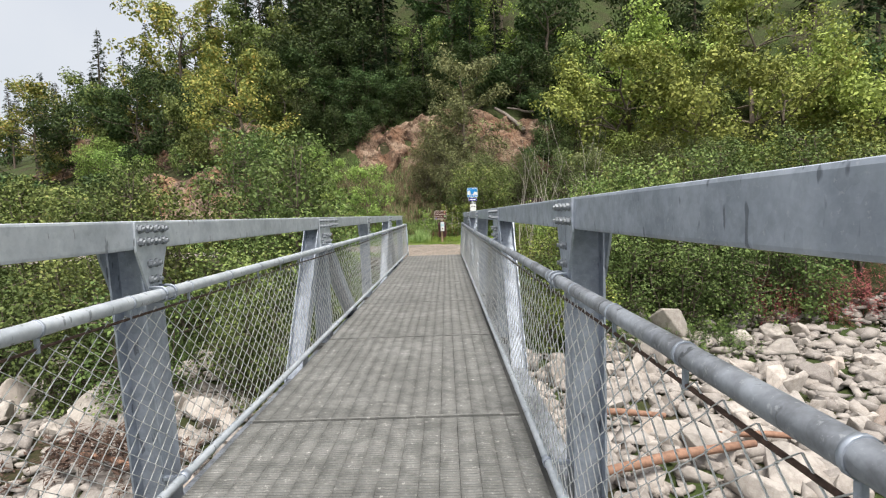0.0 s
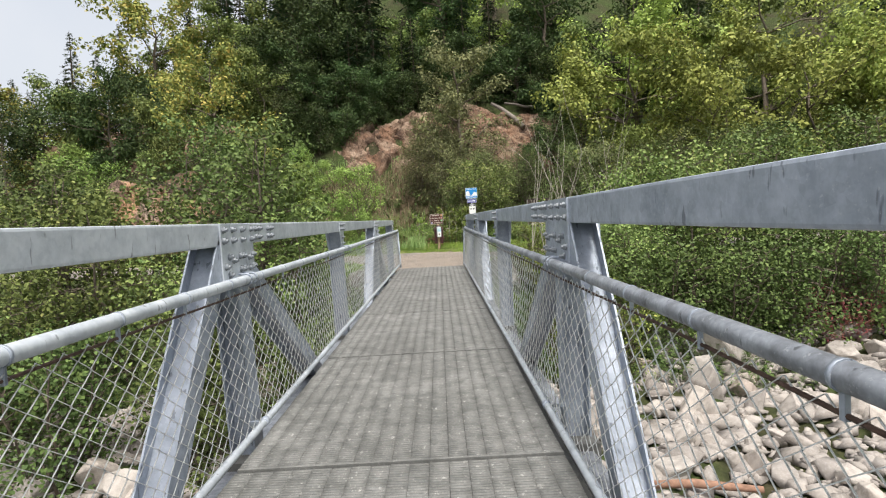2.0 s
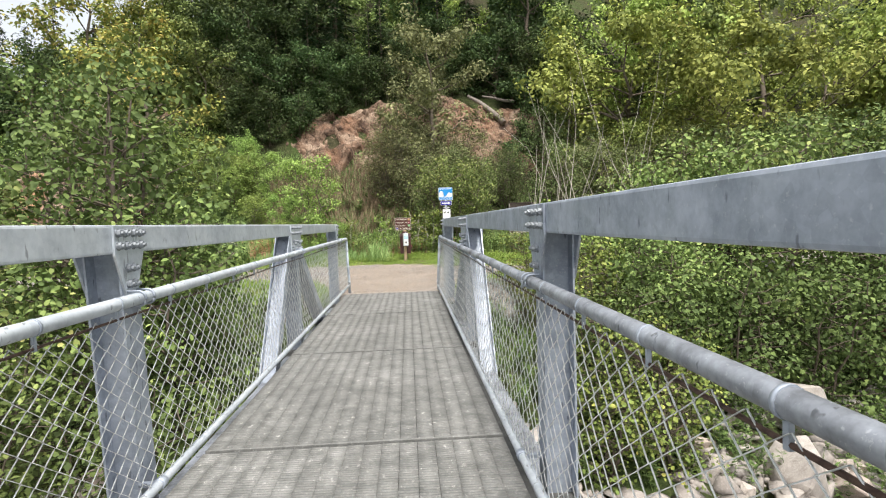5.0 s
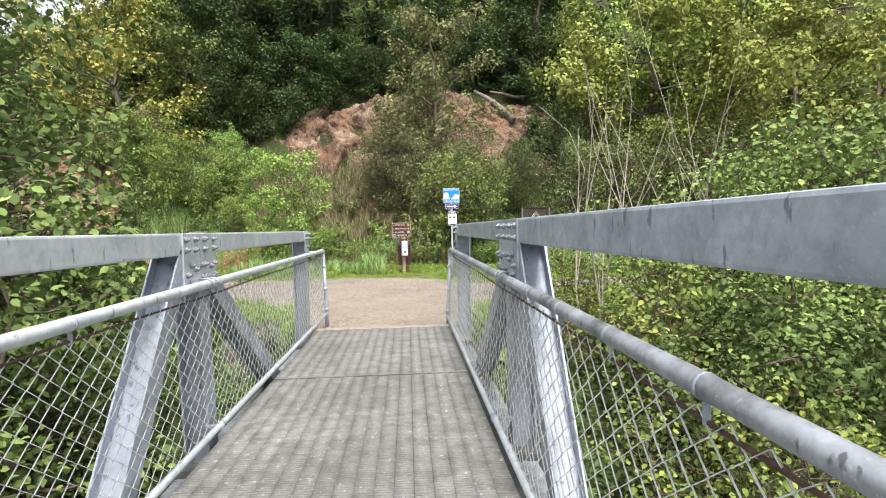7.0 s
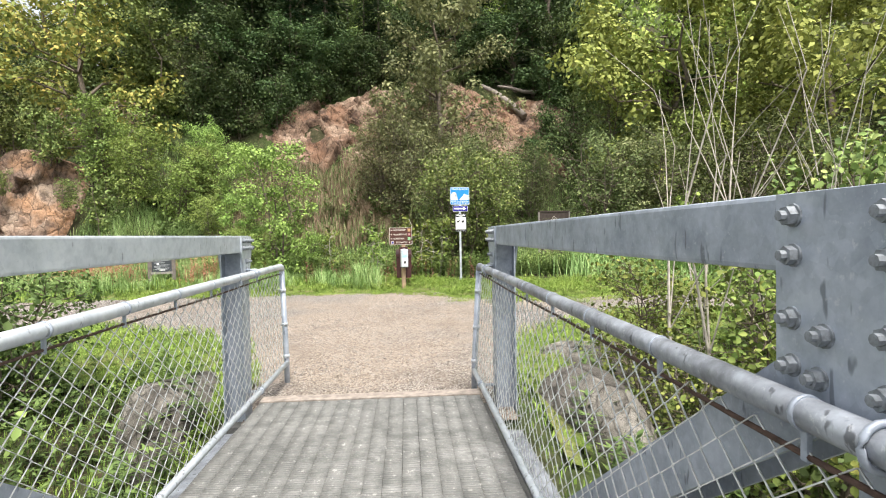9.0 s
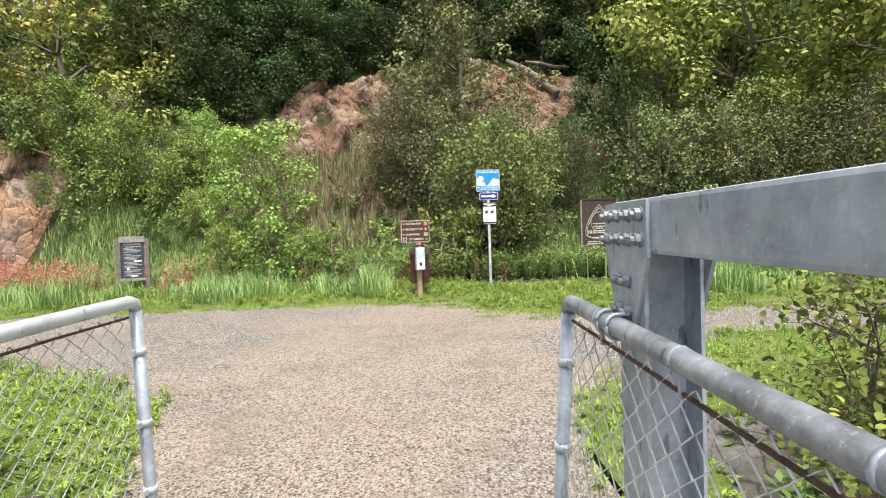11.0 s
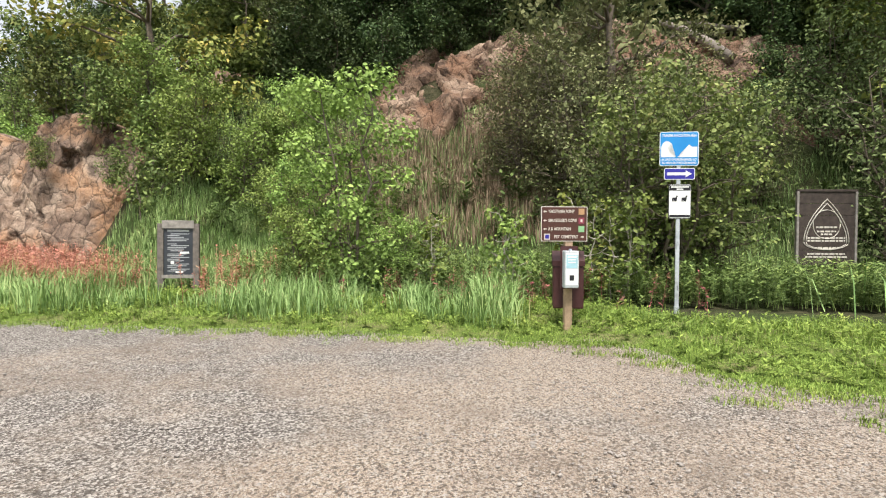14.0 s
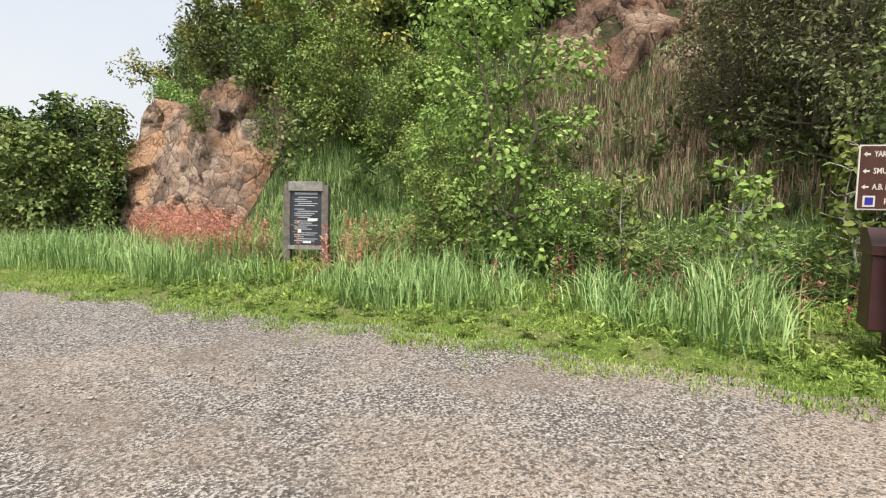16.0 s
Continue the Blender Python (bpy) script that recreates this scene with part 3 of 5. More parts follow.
    tube(bm, [(toe_x, y, toe_z) for y in np.linspace(Y0, y_end, 12)], 0.024, 12)
    part("toe_pipe", bm, STEEL_BRIGHT, bridge, "round galvanised pipe along the deck edge")
    for y in small + big + [18.10]:
        bm = bmesh.new()
        xa, xb = sorted((toe_x + side * 0.02, xi + side * 0.01))
        box(bm, xa, xb, y - 0.014, y + 0.014, toe_z - 0.015, toe_z + 0.006, 0.002)
        tube(bm, [(toe_x, y - 0.025, toe_z), (toe_x, y + 0.025, toe_z)], 0.030, 12)
        part("bracket", bm, STEEL, bridge)
    bm = bmesh.new()
    xa, xb = sorted((toe_x - side * 0.03, toe_x + side * 0.03))
    # dark colour paints the shade in the gap along the deck edge
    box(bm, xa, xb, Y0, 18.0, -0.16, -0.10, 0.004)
    part("edge_angle", bm, DECK_SHADE, bridge)
    # end post of the fence
    bm = bmesh.new()
    tube(bm, [(toe_x, y_end, -0.3), (toe_x + (pipe_x - toe_x) * 0.1, y_end, 0.1), (pipe_x, y_end, rail_z(y_end) - 0.02)], 0.028, 12)
    part("end_post", bm, STEEL, bridge, "round galvanised fence end post")
    for f_ in (0.12, 0.45, 0.8):
        bm = bmesh.new()
        x = toe_x + (pipe_x - toe_x) * f_
        tube(bm, [(x, y_end, f_ * pipe_z - 0.016), (x, y_end, f_ * pipe_z + 0.016)], 0.034, 12)
        box(bm, x - 0.006, x + 0.006, y_end - 0.06, y_end - 0.01, f_ * pipe_z - 0.014, f_ * pipe_z + 0.014)
        part("tension_band", bm, STEEL_BRIGHT, bridge)
    # chain-link: upright zigzag wires, each a thin three-sided tube
    v, f = [], []
    half, dz, r = 0.031, 0.044, 0.0030
    z_lo = toe_z - 0.01
    nz = int((pipe_z - 0.05 - z_lo) / dz)
    wires = int((y_end - 0.06 + 1.6) / (2 * half))
    for w_ in range(wires):
        yc = -1.6 + w_ * 2 * half
        z_hi = rail_z(yc) - 0.05
        for k in range(nz + 1):
            z = z_lo + (z_hi - z_lo) * k / nz
            g = (z - toe_z) / (pipe_z - toe_z)
            sag = 0.012 * math.sin(yc * 1.9) * math.sin(math.pi * g)
            x = toe_x + (pipe_x - toe_x) * g + sag + (0.002 if w_ % 2 else -0.002)
            y = yc + (half if (k + w_) % 2 else -half) * 1.03
            b = len(v)
            v += [(x + r, y, z), (x - r * 0.5, y + r * 0.87, z), (x - r * 0.5, y - r * 0.87, z)]
            if k:
                p0 = b - 3
                f += [(p0, p0 + 1, b + 1, b), (p0 + 1, p0 + 2, b + 2, b + 1), (p0 + 2, p0, b, b + 2)]
    ob = piece("chain_link_mesh", mesh_np("chain_link_mesh", v, f, WIRE), bridge)
    ob["label"] = "galvanised chain-link wire mesh"


# ---- plants ----
def leaves(centers, radii, n, size, seed, flat=0.55, droop=0.0, aspect=0.55, shell=0.3, rounded_leaf=False):
    """n folded leaves in clumps: verts and faces."""
    g = np.random.default_rng(seed)
    centers, radii = np.asarray(centers, float), np.asarray(radii, float)
    w = radii ** 2
    idx = g.choice(len(centers), n, p=w / w.sum())
    d = g.normal(size=(n, 3))
    d /= np.linalg.norm(d, axis=1)[:, None]
    rr = radii[idx] * g.uniform(shell ** 3, 1.25, n) ** (1 / 3)
    p = centers[idx] + d * rr[:, None] * np.array([1, 1, 0.8])
    out = d + np.array([0, 0, flat]) + g.normal(size=(n, 3)) * 0.42
    out /= np.linalg.norm(out, axis=1)[:, None]
    a = g.normal(size=(n, 3)) + d * 0.6 - np.array([0, 0, droop])
    a -= out * (a * out).sum(1)[:, None]
    a /= np.linalg.norm(a, axis=1)[:, None] + 1e-9
    b = np.cross(out, a)
    L = (size * g.uniform(0.6, 1.35, n))[:, None]
    W = L * aspect * 0.5
    fold = out * L * 0.10
    if rounded_leaf:
        v = np.stack([p, p + a * L * 0.25 + b * W * 0.85 + fold * 0.6, p + a * L * 0.62 + b * W * 0.9 + fold * 0.5, p + a * L - fold, p + a * L * 0.62 - b * W * 0.9 + fold * 0.5, p + a * L * 0.25 - b * W * 0.85 + fold * 0.6], 1).reshape(-1, 3)
        q = np.arange(n)[:, None] * 6
        return v, np.concatenate([q + [0, 1, 2, 3], q + [0, 3, 4, 5]])
    v = np.stack([p, p + a * L * 0.45 + b * W + fold, p + a * L - fold * 0.8, p + a * L * 0.45 - b * W + fold], 1).reshape(-1, 3)
    f = np.arange(n * 4).reshape(n, 4)
    return v, f


def limbs(bm, base, tip, r0, g, depth, spots, spread=0.5, sides=6, bend=0.12):
    base, tip = Vector(base), Vector(tip)
    ln = (tip - base).length
    n = 3 if depth else 2
    pts = [base.lerp(tip, k / n) + Vector(g.normal(size=3)) * ln * bend * (0.5 if 0 < k < n else 0) for k in range(n + 1)]
    tube(bm, pts, [r0 * (1 - 0.78 * k / n) + 0.002 for k in range(n + 1)], sides, False)
    if depth == 0:
        spots.append((pts[-1], ln))
        if ln > 0.4:
            spots.append((pts[-2], ln))
        return
    for k in range(1, n + 1):
        for _ in range(2 if depth > 1 else 1 + int(g.uniform() < 0.6)):
            d = (tip - base).normalized() + Vector(g.normal(size=3)) * spread + Vector((0, 0, 0.15))
            limbs(bm, pts[k], pts[k] + d.normalized() * ln * g.uniform(0.32, 0.55), r0 * (1 - 0.7 * k / n) * 0.6, g, depth - 1, spots, spread, 3 if depth == 1 else 4, bend)


def broadleaf(name, label, category, H, R, n, size, mat, seed, stems=1, crown_from=0.25, clump=0.30, bark=None, depth=2, group="", aspect=0.6, rounded_leaf=False):
    g = np.random.default_rng(seed)
    ob = thing(name, label, category, group)
    bm = bmesh.new()
    spots = []
    for s in range(stems):
        a = g.uniform(0, 6.28)
        lean = R * (0.75 if stems > 1 else 0.12) * g.uniform(0.35, 1)
        base = Vector((0.12 * stems * 0.3 * math.cos(a), 0.12 * stems * 0.3 * math.sin(a), -0.25))
        top = Vector((lean * math.cos(a), lean * math.sin(a), H * g.uniform(0.75, 0.92)))
        r0 = H * (0.020 if stems == 1 else 0.009)
        k_n = 7
        axis = [base.lerp(top, k / k_n) + Vector((g.normal(), g.normal(), 0)) * H * 0.018 for k in range(k_n + 1)]
        tube(bm, axis, [r0 * (1 - 0.85 * k / k_n) + 0.004 for k in range(k_n + 1)], 7, False)
        for k in range(1, k_n + 1):
            f_ = k / k_n
            if f_ < crown_from:
                continue
            m = 3 if stems == 1 else 2
            for _ in range(m):
                b_ = g.uniform(0, 6.28)
                reach = R * (1.05 if stems == 1 else 0.55) * math.sqrt(max(0.08, 1 - ((f_ - 0.5) / 0.62) ** 2)) * g.uniform(0.6, 1.1)
                tip = axis[k] + Vector((math.cos(b_) * reach, math.sin(b_) * reach, reach * g.uniform(0.15, 0.6)))
                limbs(bm, axis[k], tip, r0 * (1 - 0.8 * f_) * 0.6 + 0.004, g, depth - 1, spots, 0.5, 4)
        spots.append((top, R * 0.5))
    part("trunk", bm, bark or BARK, ob)
    c = [tuple(p) for p, _ in spots]
    rad = [R * clump * g.uniform(0.55, 1.25) for _ in spots]
    v, f = leaves(c, rad, n, size, seed + 1, aspect=aspect, rounded_leaf=rounded_leaf)
    ob2 = new("crown", mesh_np("crown", v, f, mat))
    ob2.parent = ob
    return ob


def conifer(name, label, H, R, seed, mat, tiers=26, bare=0.12):
    g = np.random.default_rng(seed)
    ob = thing(name, label, "tree", "conifers on the hillside")
    bm = bmesh.new()
    tube(bm, [(0, 0, -0.3), (g.normal() * 0.1, g.normal() * 0.1, H * 0.5), (0, 0, H)], [H * 0.017, H * 0.010, 0.01], 7, False)
    vs, fs, base = [], [], 0
    for t in range(tiers):
        f_ = bare + (1 - bare) * (t / tiers) ** 0.9
        ln0 = R * (1 - f_) ** 0.8 + 0.12
        for k in range(6):
            a = g.uniform(0, 6.28)
            ln = ln0 * g.uniform(0.6, 1.15)
            z = f_ * H + g.normal() * 0.1
            d = np.array([math.cos(a), math.sin(a), 0.0])
            side = np.array([-d[1], d[0], 0.0])
            if k < 3:
                tube(bm, [(0, 0, z), tuple(d * ln * 0.5 + [0, 0, z - ln * 0.08]), tuple(d * ln * 0.95 + [0, 0, z - ln * 0.3])], [0.03 * ln0 / R + 0.006, 0.012, 0.005], 4, False)
            m = 11
            u = g.uniform(0.12, 1, m)
            sgn = g.choice([-1, 1], m)
            p = d[None] * (u * ln)[:, None] + np.array([0, 0, z]) - np.array([0, 0, 1.0]) * (0.32 * ln * u ** 1.6)[:, None] + g.normal(size=(m, 3)) * 0.05
            w = (ln * 0.34 * (1.15 - u))[:, None] + 0.12
            q = d[None] * 0.75 + side[None] * sgn[:, None] * 0.75 + np.array([0, 0, -0.35]) + g.normal(size=(m, 3)) * 0.2
            q /= np.linalg.norm(q, axis=1)[:, None]
            nrm = np.cross(q, side[None] * sgn[:, None] * 0.3 + np.array([0.0, 0, 1.0]))
            nrm /= np.linalg.norm(nrm, axis=1)[:, None]
            v = np.stack([p, p + q * w * 0.5 + nrm * w * 0.22, p + q * w * 1.2, p + q * w * 0.5 - nrm * w * 0.22], 1).reshape(-1, 3)
            vs.append(v)
            fs.append(np.arange(m * 4).reshape(m, 4) + base)
            base += m * 4
    part("trunk", bm, BARK, ob)
    c = new("crown", mesh_np("crown", np.concatenate(vs), np.concatenate(fs), mat))
    c.parent = ob
    return ob


def put(ob, x, y, scale=1.0, turn=0.0, sink=0.1, sz=None, lean=0.0):
    ob.matrix_basis = pose(x, y, ground_at(x, y) - sink, lean, 0, turn) @ Matrix.Diagonal((scale, scale, sz or scale, 1))
    return ob


def again(ob, x, y, scale=1.0, turn=0.0, sink=0.1, sz=None, label=""):
    """A further plant of the same kind, at its own size and turn."""
    ob.matrix_basis, keep = Matrix.Identity(4), ob.matrix_basis.copy()
    c = copy_thing(ob, pose(x, y, ground_at(x, y) - sink, 0, 0, turn) @ Matrix.Diagonal((scale, scale, sz or scale, 1)))
    ob.matrix_basis = keep
    if label:
        c["label"] = label
    return c


# named trees of the hillside
yellow_tree = put(broadleaf("broadleaf_tree", "tall broadleaf tree with yellowing autumn crown", "tree", 14.5, 4.6, 8500, 0.34, LEAF_YELLOW, 11, 1, 0.12, 0.20, group="trees on the hillside"), -26.1, 54.9)
dark_tree = put(broadleaf("broadleaf_tree", "dense dark green broadleaf tree", "tree", 10.5, 3.9, 8500, 0.29, LEAF_DARK, 12, 1, 0.1, 0.22, group="trees on the hillside"), -9.1, 47.9)
olive_tree = put(broadleaf("broadleaf_tree", "shaggy olive-grey willow tree above the signs", "tree", 8.7, 2.5, 9000, 0.17, LEAF_OLIVE, 13, 1, 0.2, 0.19, group="trees on the hillside"), 1.4, 37.4)
lime_tree = put(broadleaf("broadleaf_tree", "lime-green broadleaf tree with rounded crown", "tree", 10.0, 3.8, 10000, 0.24, LEAF_LIME, 14, 1, 0.08, 0.20, group="trees on the hillside"), 11.7, 36.6)
alder_far = put(broadleaf("broadleaf_tree", "mixed green alder tree on the slope", "tree", 9.0, 3.2, 7500, 0.26, LEAF_ALDER, 15, 2, 0.1, 0.22, group="trees on the hillside"), -18.7, 55.9, 1.1)
spruce = put(conifer("conifer_tree", "dark green spruce with drooping boughs", 11.0, 2.6, 16, NEEDLES), -4.6, 47.0)
pine = put(conifer("conifer_tree", "tall dark pine on the skyline", 13.0, 2.4, 17, PINE, 20, 0.35), -17.0, 66.0)

far_green = put(broadleaf("broadleaf_tree", "green broadleaf tree among the conifers", "tree", 10.0, 3.6, 3000, 0.46, LEAF_DARK, 18, 1, 0.1, 0.24, None, 1, "trees on the hillside"), 2.0, 62.0)
far_alder = put(broadleaf("broadleaf_tree", "light green alder in the far wood", "tree", 9.0, 3.3, 3000, 0.42, LEAF_ALDER, 19, 1, 0.06, 0.26, None, 1, "trees on the hillside"), -30.0, 68.0)
for x, y, s, sz, src in [
        (16.2, 35.1, 1.0, 1.02, lime_tree), (21.0, 33.0, 1.0, 1.0, lime_tree), (25.5, 32.0, 1.05, 1.05, lime_tree), (30, 33, 1.1, 1.1, dark_tree), (14.0, 40.5, 0.95, 1.0, lime_tree), (19.5, 39, 1.0, 1.1, alder_far),
        (5.4, 51.2, 1.0, 0.95, lime_tree), (-33.4, 55.0, 1.0, 1.1, alder_far), (-44.0, 59.5, 0.85, 0.8, yellow_tree), (-38.5, 57.0, 0.8, 0.9, dark_tree),
        (-22.5, 52.5, 0.9, 0.95, alder_far), (-14.5, 51.0, 1.0, 1.0, alder_far), (-14.0, 38.5, 0.62, 0.62, yellow_tree), (-11.5, 41.0, 0.75, 0.7, alder_far), (-7.4, 45.4, 0.75, 0.6, dark_tree), (-11.0, 43.6, 0.8, 0.6, dark_tree), (-2.2, 44.4, 0.5, 0.5, spruce), (-6.9, 42.2, 0.5, 0.42, dark_tree), (-5.0, 42.9, 0.5, 0.36, dark_tree), (-3.4, 43.4, 0.45, 0.34, dark_tree), (-8.9, 42.0, 0.55, 0.45, dark_tree), (-6.0, 43.4, 0.62, 0.6, spruce), (-4.2, 43.8, 0.62, 0.62, spruce), (-8.0, 43.2, 0.6, 0.62, spruce), (-10.4, 42.8, 0.6, 0.55, dark_tree), (0.4, 44.6, 0.5, 0.4, dark_tree), (-1.4, 44.4, 0.6, 0.6, spruce), (3.0, 45.0, 0.55, 0.45, dark_tree), (6.4, 45.4, 0.6, 0.5, dark_tree), (8.9, 44.2, 0.6, 0.5, dark_tree), (4.6, 46.2, 0.8, 0.8, spruce), (-9.3, 46.8, 0.8, 0.75, spruce), (-5.6, 45.2, 0.55, 0.55, spruce), (7.5, 45.0, 0.6, 0.6, spruce), (2.6, 46.5, 0.7, 0.7, spruce),
        (-2.6, 47.5, 0.8, 0.65, alder_far), (10.5, 42, 0.8, 0.8, alder_far), (8.6, 34.4, 0.62, 0.55, olive_tree), (-19.5, 44, 0.7, 0.75, alder_far), (-24, 49, 0.7, 0.8, dark_tree), (-29.5, 53.0, 0.8, 0.9, dark_tree),
        (1.0, 52, 1.0, 1.0, dark_tree), (9.5, 48, 0.9, 1.0, dark_tree), (16, 46, 1.0, 1.1, dark_tree), (24, 43, 1.1, 1.1, lime_tree), (31, 41, 1.1, 1.1, alder_far), (37, 37, 1.1, 1.1, lime_tree), (44, 36, 1.2, 1.2, dark_tree)]:
    again(src, x, y, s, (x * 47 + y * 31) % 360, 0.2, sz)

for k in range(34):
    x = -20.8 - 1.35 * k
    y = 33.5 + 3.5 * ((k * 7) % 5) / 4 + 0.28 * k
    src = (far_alder, far_green, far_alder, far_alder, far_green)[k % 5]
    again(src, x, y, (0.42 + 0.011 * k + 0.1 * ((k * 3) % 4) / 3) , (k * 77) % 360, 0.2)
# forest that fills the hillside
g = np.random.default_rng(5)
kinds = [spruce, spruce, spruce, pine, pine, far_alder, far_green, far_alder, far_green]
count = 0
tries = 0
placed = []
while count < 120 and tries < 6000:
    tries += 1
    x, y = g.uniform(-80, 52), g.uniform(40, 105)
    s = (y - float(foot_y(x))) * 0.9
    if s < 13.5 or s > 56:
        continue
    if abs(math.atan2(x, y)) > radians(50):
        continue
    if any((x - a) ** 2 + (y - b) ** 2 < 3.6 ** 2 for a, b in placed):
        continue
    placed.append((x, y))
    k = int(g.integers(0, 9))
    if s > 19 and k > 4:
        k = int(g.integers(0, 5)) if g.uniform() < 0.85 else k
    if s <= 19 and k > 4 and g.uniform() < 0.45:
        k = int(g.integers(0, 3))
    sc = g.uniform(0.75, 1.2) * (0.78 if k > 4 else 1.0)
    again(kinds[k], x, y, sc, g.uniform(0, 360), 0.2, sc * g.uniform(0.9, 1.15))
    count += 1

# ---- alder bushes of the bank beside the bridge ----
bush_a = broadleaf("alder_bush", "leafy green alder bush growing from the river bank", "bush", 5.6, 1.9, 6200, 0.09, LEAF_GREEN, 31, 6, 0.2, 0.19, BARK, 2, "alder bushes on the bank", 0.72, True)
bush_b = broadleaf("alder_bush", "leafy green alder bush growing from the river bank", "bush", 4.6, 1.7, 6000, 0.085, LEAF_ALDER, 32, 6, 0.15, 0.20, BARK, 2, "alder bushes on the bank", 0.72, True)
bush_c = broadleaf("low_bush", "low dense green bush at the edge of the stones", "bush", 2.4, 1.35, 5000, 0.075, LEAF_GREEN, 33, 7, 0.1, 0.24, BARK, 1, "low bushes", 0.7)
bush_d = broadleaf("hillside_bush", "fresh green shrub at the foot of the hill", "bush", 4.2, 1.7, 7600, 0.11, LEAF_BRIGHT, 34, 6, 0.12, 0.19, BARK, 2, "bushes at the foot of the hill", 0.62)
bush_e = broadleaf("hillside_bush", "green willow bush at the foot of the hill", "bush", 4.6, 1.9, 7500, 0.10, LEAF_WILLOW, 35, 7, 0.12, 0.19, BARK, 2, "bushes at the foot of the hill", 0.5)
bush_f = broadleaf("turning_bush", "loose alder bush with yellow-green turning leaves", "bush", 2.6, 1.2, 2600, 0.075, LEAF_TURNING, 37, 7, 0.08, 0.22, BARK, 2, "turning bushes by the bridge", 0.75, True)
bush_o = broadleaf("hillside_bush", "shaggy olive-grey willow bush below the scarp", "bush", 4.4, 1.8, 7500, 0.10, LEAF_OLIVE, 40, 7, 0.12, 0.19, BARK, 2, "bushes at the foot of the hill", 0.5)
young_alder = broadleaf("young_alder", "young cone-shaped alder with bright green leaves", "bush", 4.6, 1.25, 7000, 0.085, LEAF_BRIGHT, 38, 3, 0.06, 0.24, BARK, 2, "young alders", 0.7, True)
sapling = broadleaf("sapling", "slender light green sapling beside the signs", "bush", 2.1, 0.7, 650, 0.10, LEAF_TURNING, 39, 4, 0.25, 0.24, BARK_PALE, 1, "saplings beside the signs", 0.7, True)
put(bush_a, -4.7, 16.0, 1.1)
put(bush_b, -7.6, 16.1, 1.15)
put(bush_c, -4.6, 12.6, 1.1)
for src, x, y, s in [
        (bush_a, -10.4, 17.2, 1.0), (bush_b, -3.5, 15.7, 0.95), (bush_a, -6.4, 18.4, 1.0), (bush_b, -13.5, 18, 1.1), (bush_a, -17, 19, 1.0), (bush_b, -5.4, 13.6, 0.9), (bush_b, -9.0, 14.0, 0.95), (bush_a, -12.5, 15.0, 0.9),
        (bush_c, -3.2, 13.8, 1.05), (bush_c, -7.0, 12.3, 1.25), (bush_c, -9.5, 13.0, 1.3), (bush_c, -12.5, 14, 1.3), (bush_c, -4.5, 19.6, 0.75), (bush_c, -6.0, 20.4, 0.8),
        (bush_b, 7.6, 18.8, 1.2), (bush_a, 10.0, 19.0, 1.0), (bush_b, 5.9, 18.8, 1.0), (bush_a, 12.5, 19.5, 1.05), (bush_b, 15.5, 20.5, 1.1), (bush_a, 19, 21, 1.1), (bush_b, 4.6, 17.4, 0.8), (bush_c, 3.4, 16.4, 1.0), (bush_c, 5.3, 17.0, 1.2),
        (bush_c, 7.4, 17.4, 1.25), (bush_c, 9.6, 17.6, 1.3), (bush_c, 12.0, 18.2, 1.3), (bush_c, 4.9, 20.4, 0.75), (bush_c, 6.4, 21.4, 0.8), (bush_b, 8.2, 21.2, 0.85), (bush_a, 11.0, 22.5, 0.85)]:
    again(src, x, y, s, (x * 61 + y * 17) % 360)
put(bush_f, 3.2, 17.6, 0.95)
for x, y, s in [(2.7, 15.3, 0.8), (4.0, 18.9, 0.9), (3.0, 19.7, 0.65), (4.2, 15.6, 0.95), (2.6, 18.6, 0.6)]:
    again(bush_f, x, y, s, (x * 61 + y * 17) % 360)
put(young_alder, -4.2, 31.1, 1.0)
again(bush_b, 1.9, 32.0, 0.98, 130)
again(bush_b, 3.2, 32.8, 0.92, 40)
again(young_alder, -5.6, 32.2, 0.62, 250)
again(young_alder, -7.4, 36.4, 0.7, 200)
put(sapling, 0.3, 30.9, 1.0)
again(sapling, -0.9, 30.6, 0.85, 70)
again(sapling, 0.9, 31.2, 0.95, 190)
again(sapling, -2.6, 31.0, 0.8, 290)
put(bush_d, -10.5, 35.2, 0.72)
put(bush_e, 7.6, 34.2, 1.15)
bush_k = broadleaf("overhanging_bush", "dense dark green bush hanging over the scarp", "bush", 3.6, 1.9, 5200, 0.15, LEAF_DARK, 44, 6, 0.05, 0.24, BARK, 1, "bushes above the scarp", 0.6)
put(bush_k, -6.4, 41.0, 0.75)
for x, y, s in [(-7.9, 40.6, 0.85), (-5.0, 41.7, 0.75), (-3.7, 42.4, 0.75), (-2.4, 43.0, 0.75), (-9.4, 40.6, 0.9), (-1.0, 43.4, 0.7), (-6.0, 42.6, 0.9), (-4.2, 43.3, 0.9), (-7.6, 42.2, 0.9), (5.9, 39.6, 0.6), (1.2, 44.0, 0.7), (3.2, 44.3, 0.7), (8.2, 42.6, 0.8), (7.6, 40.4, 0.7)]:
    again(bush_k, x, y, s, (x * 61 + y * 17) % 360)
put(bush_o, 0.3, 35.8, 0.95)
for x, y, s in [(-0.8, 37.0, 0.9), (2.6, 36.4, 0.95), (1.3, 34.8, 1.0), (0.4, 38.4, 0.8)]:
    again(bush_o, x, y, s, (x * 61 + y * 17) % 360)
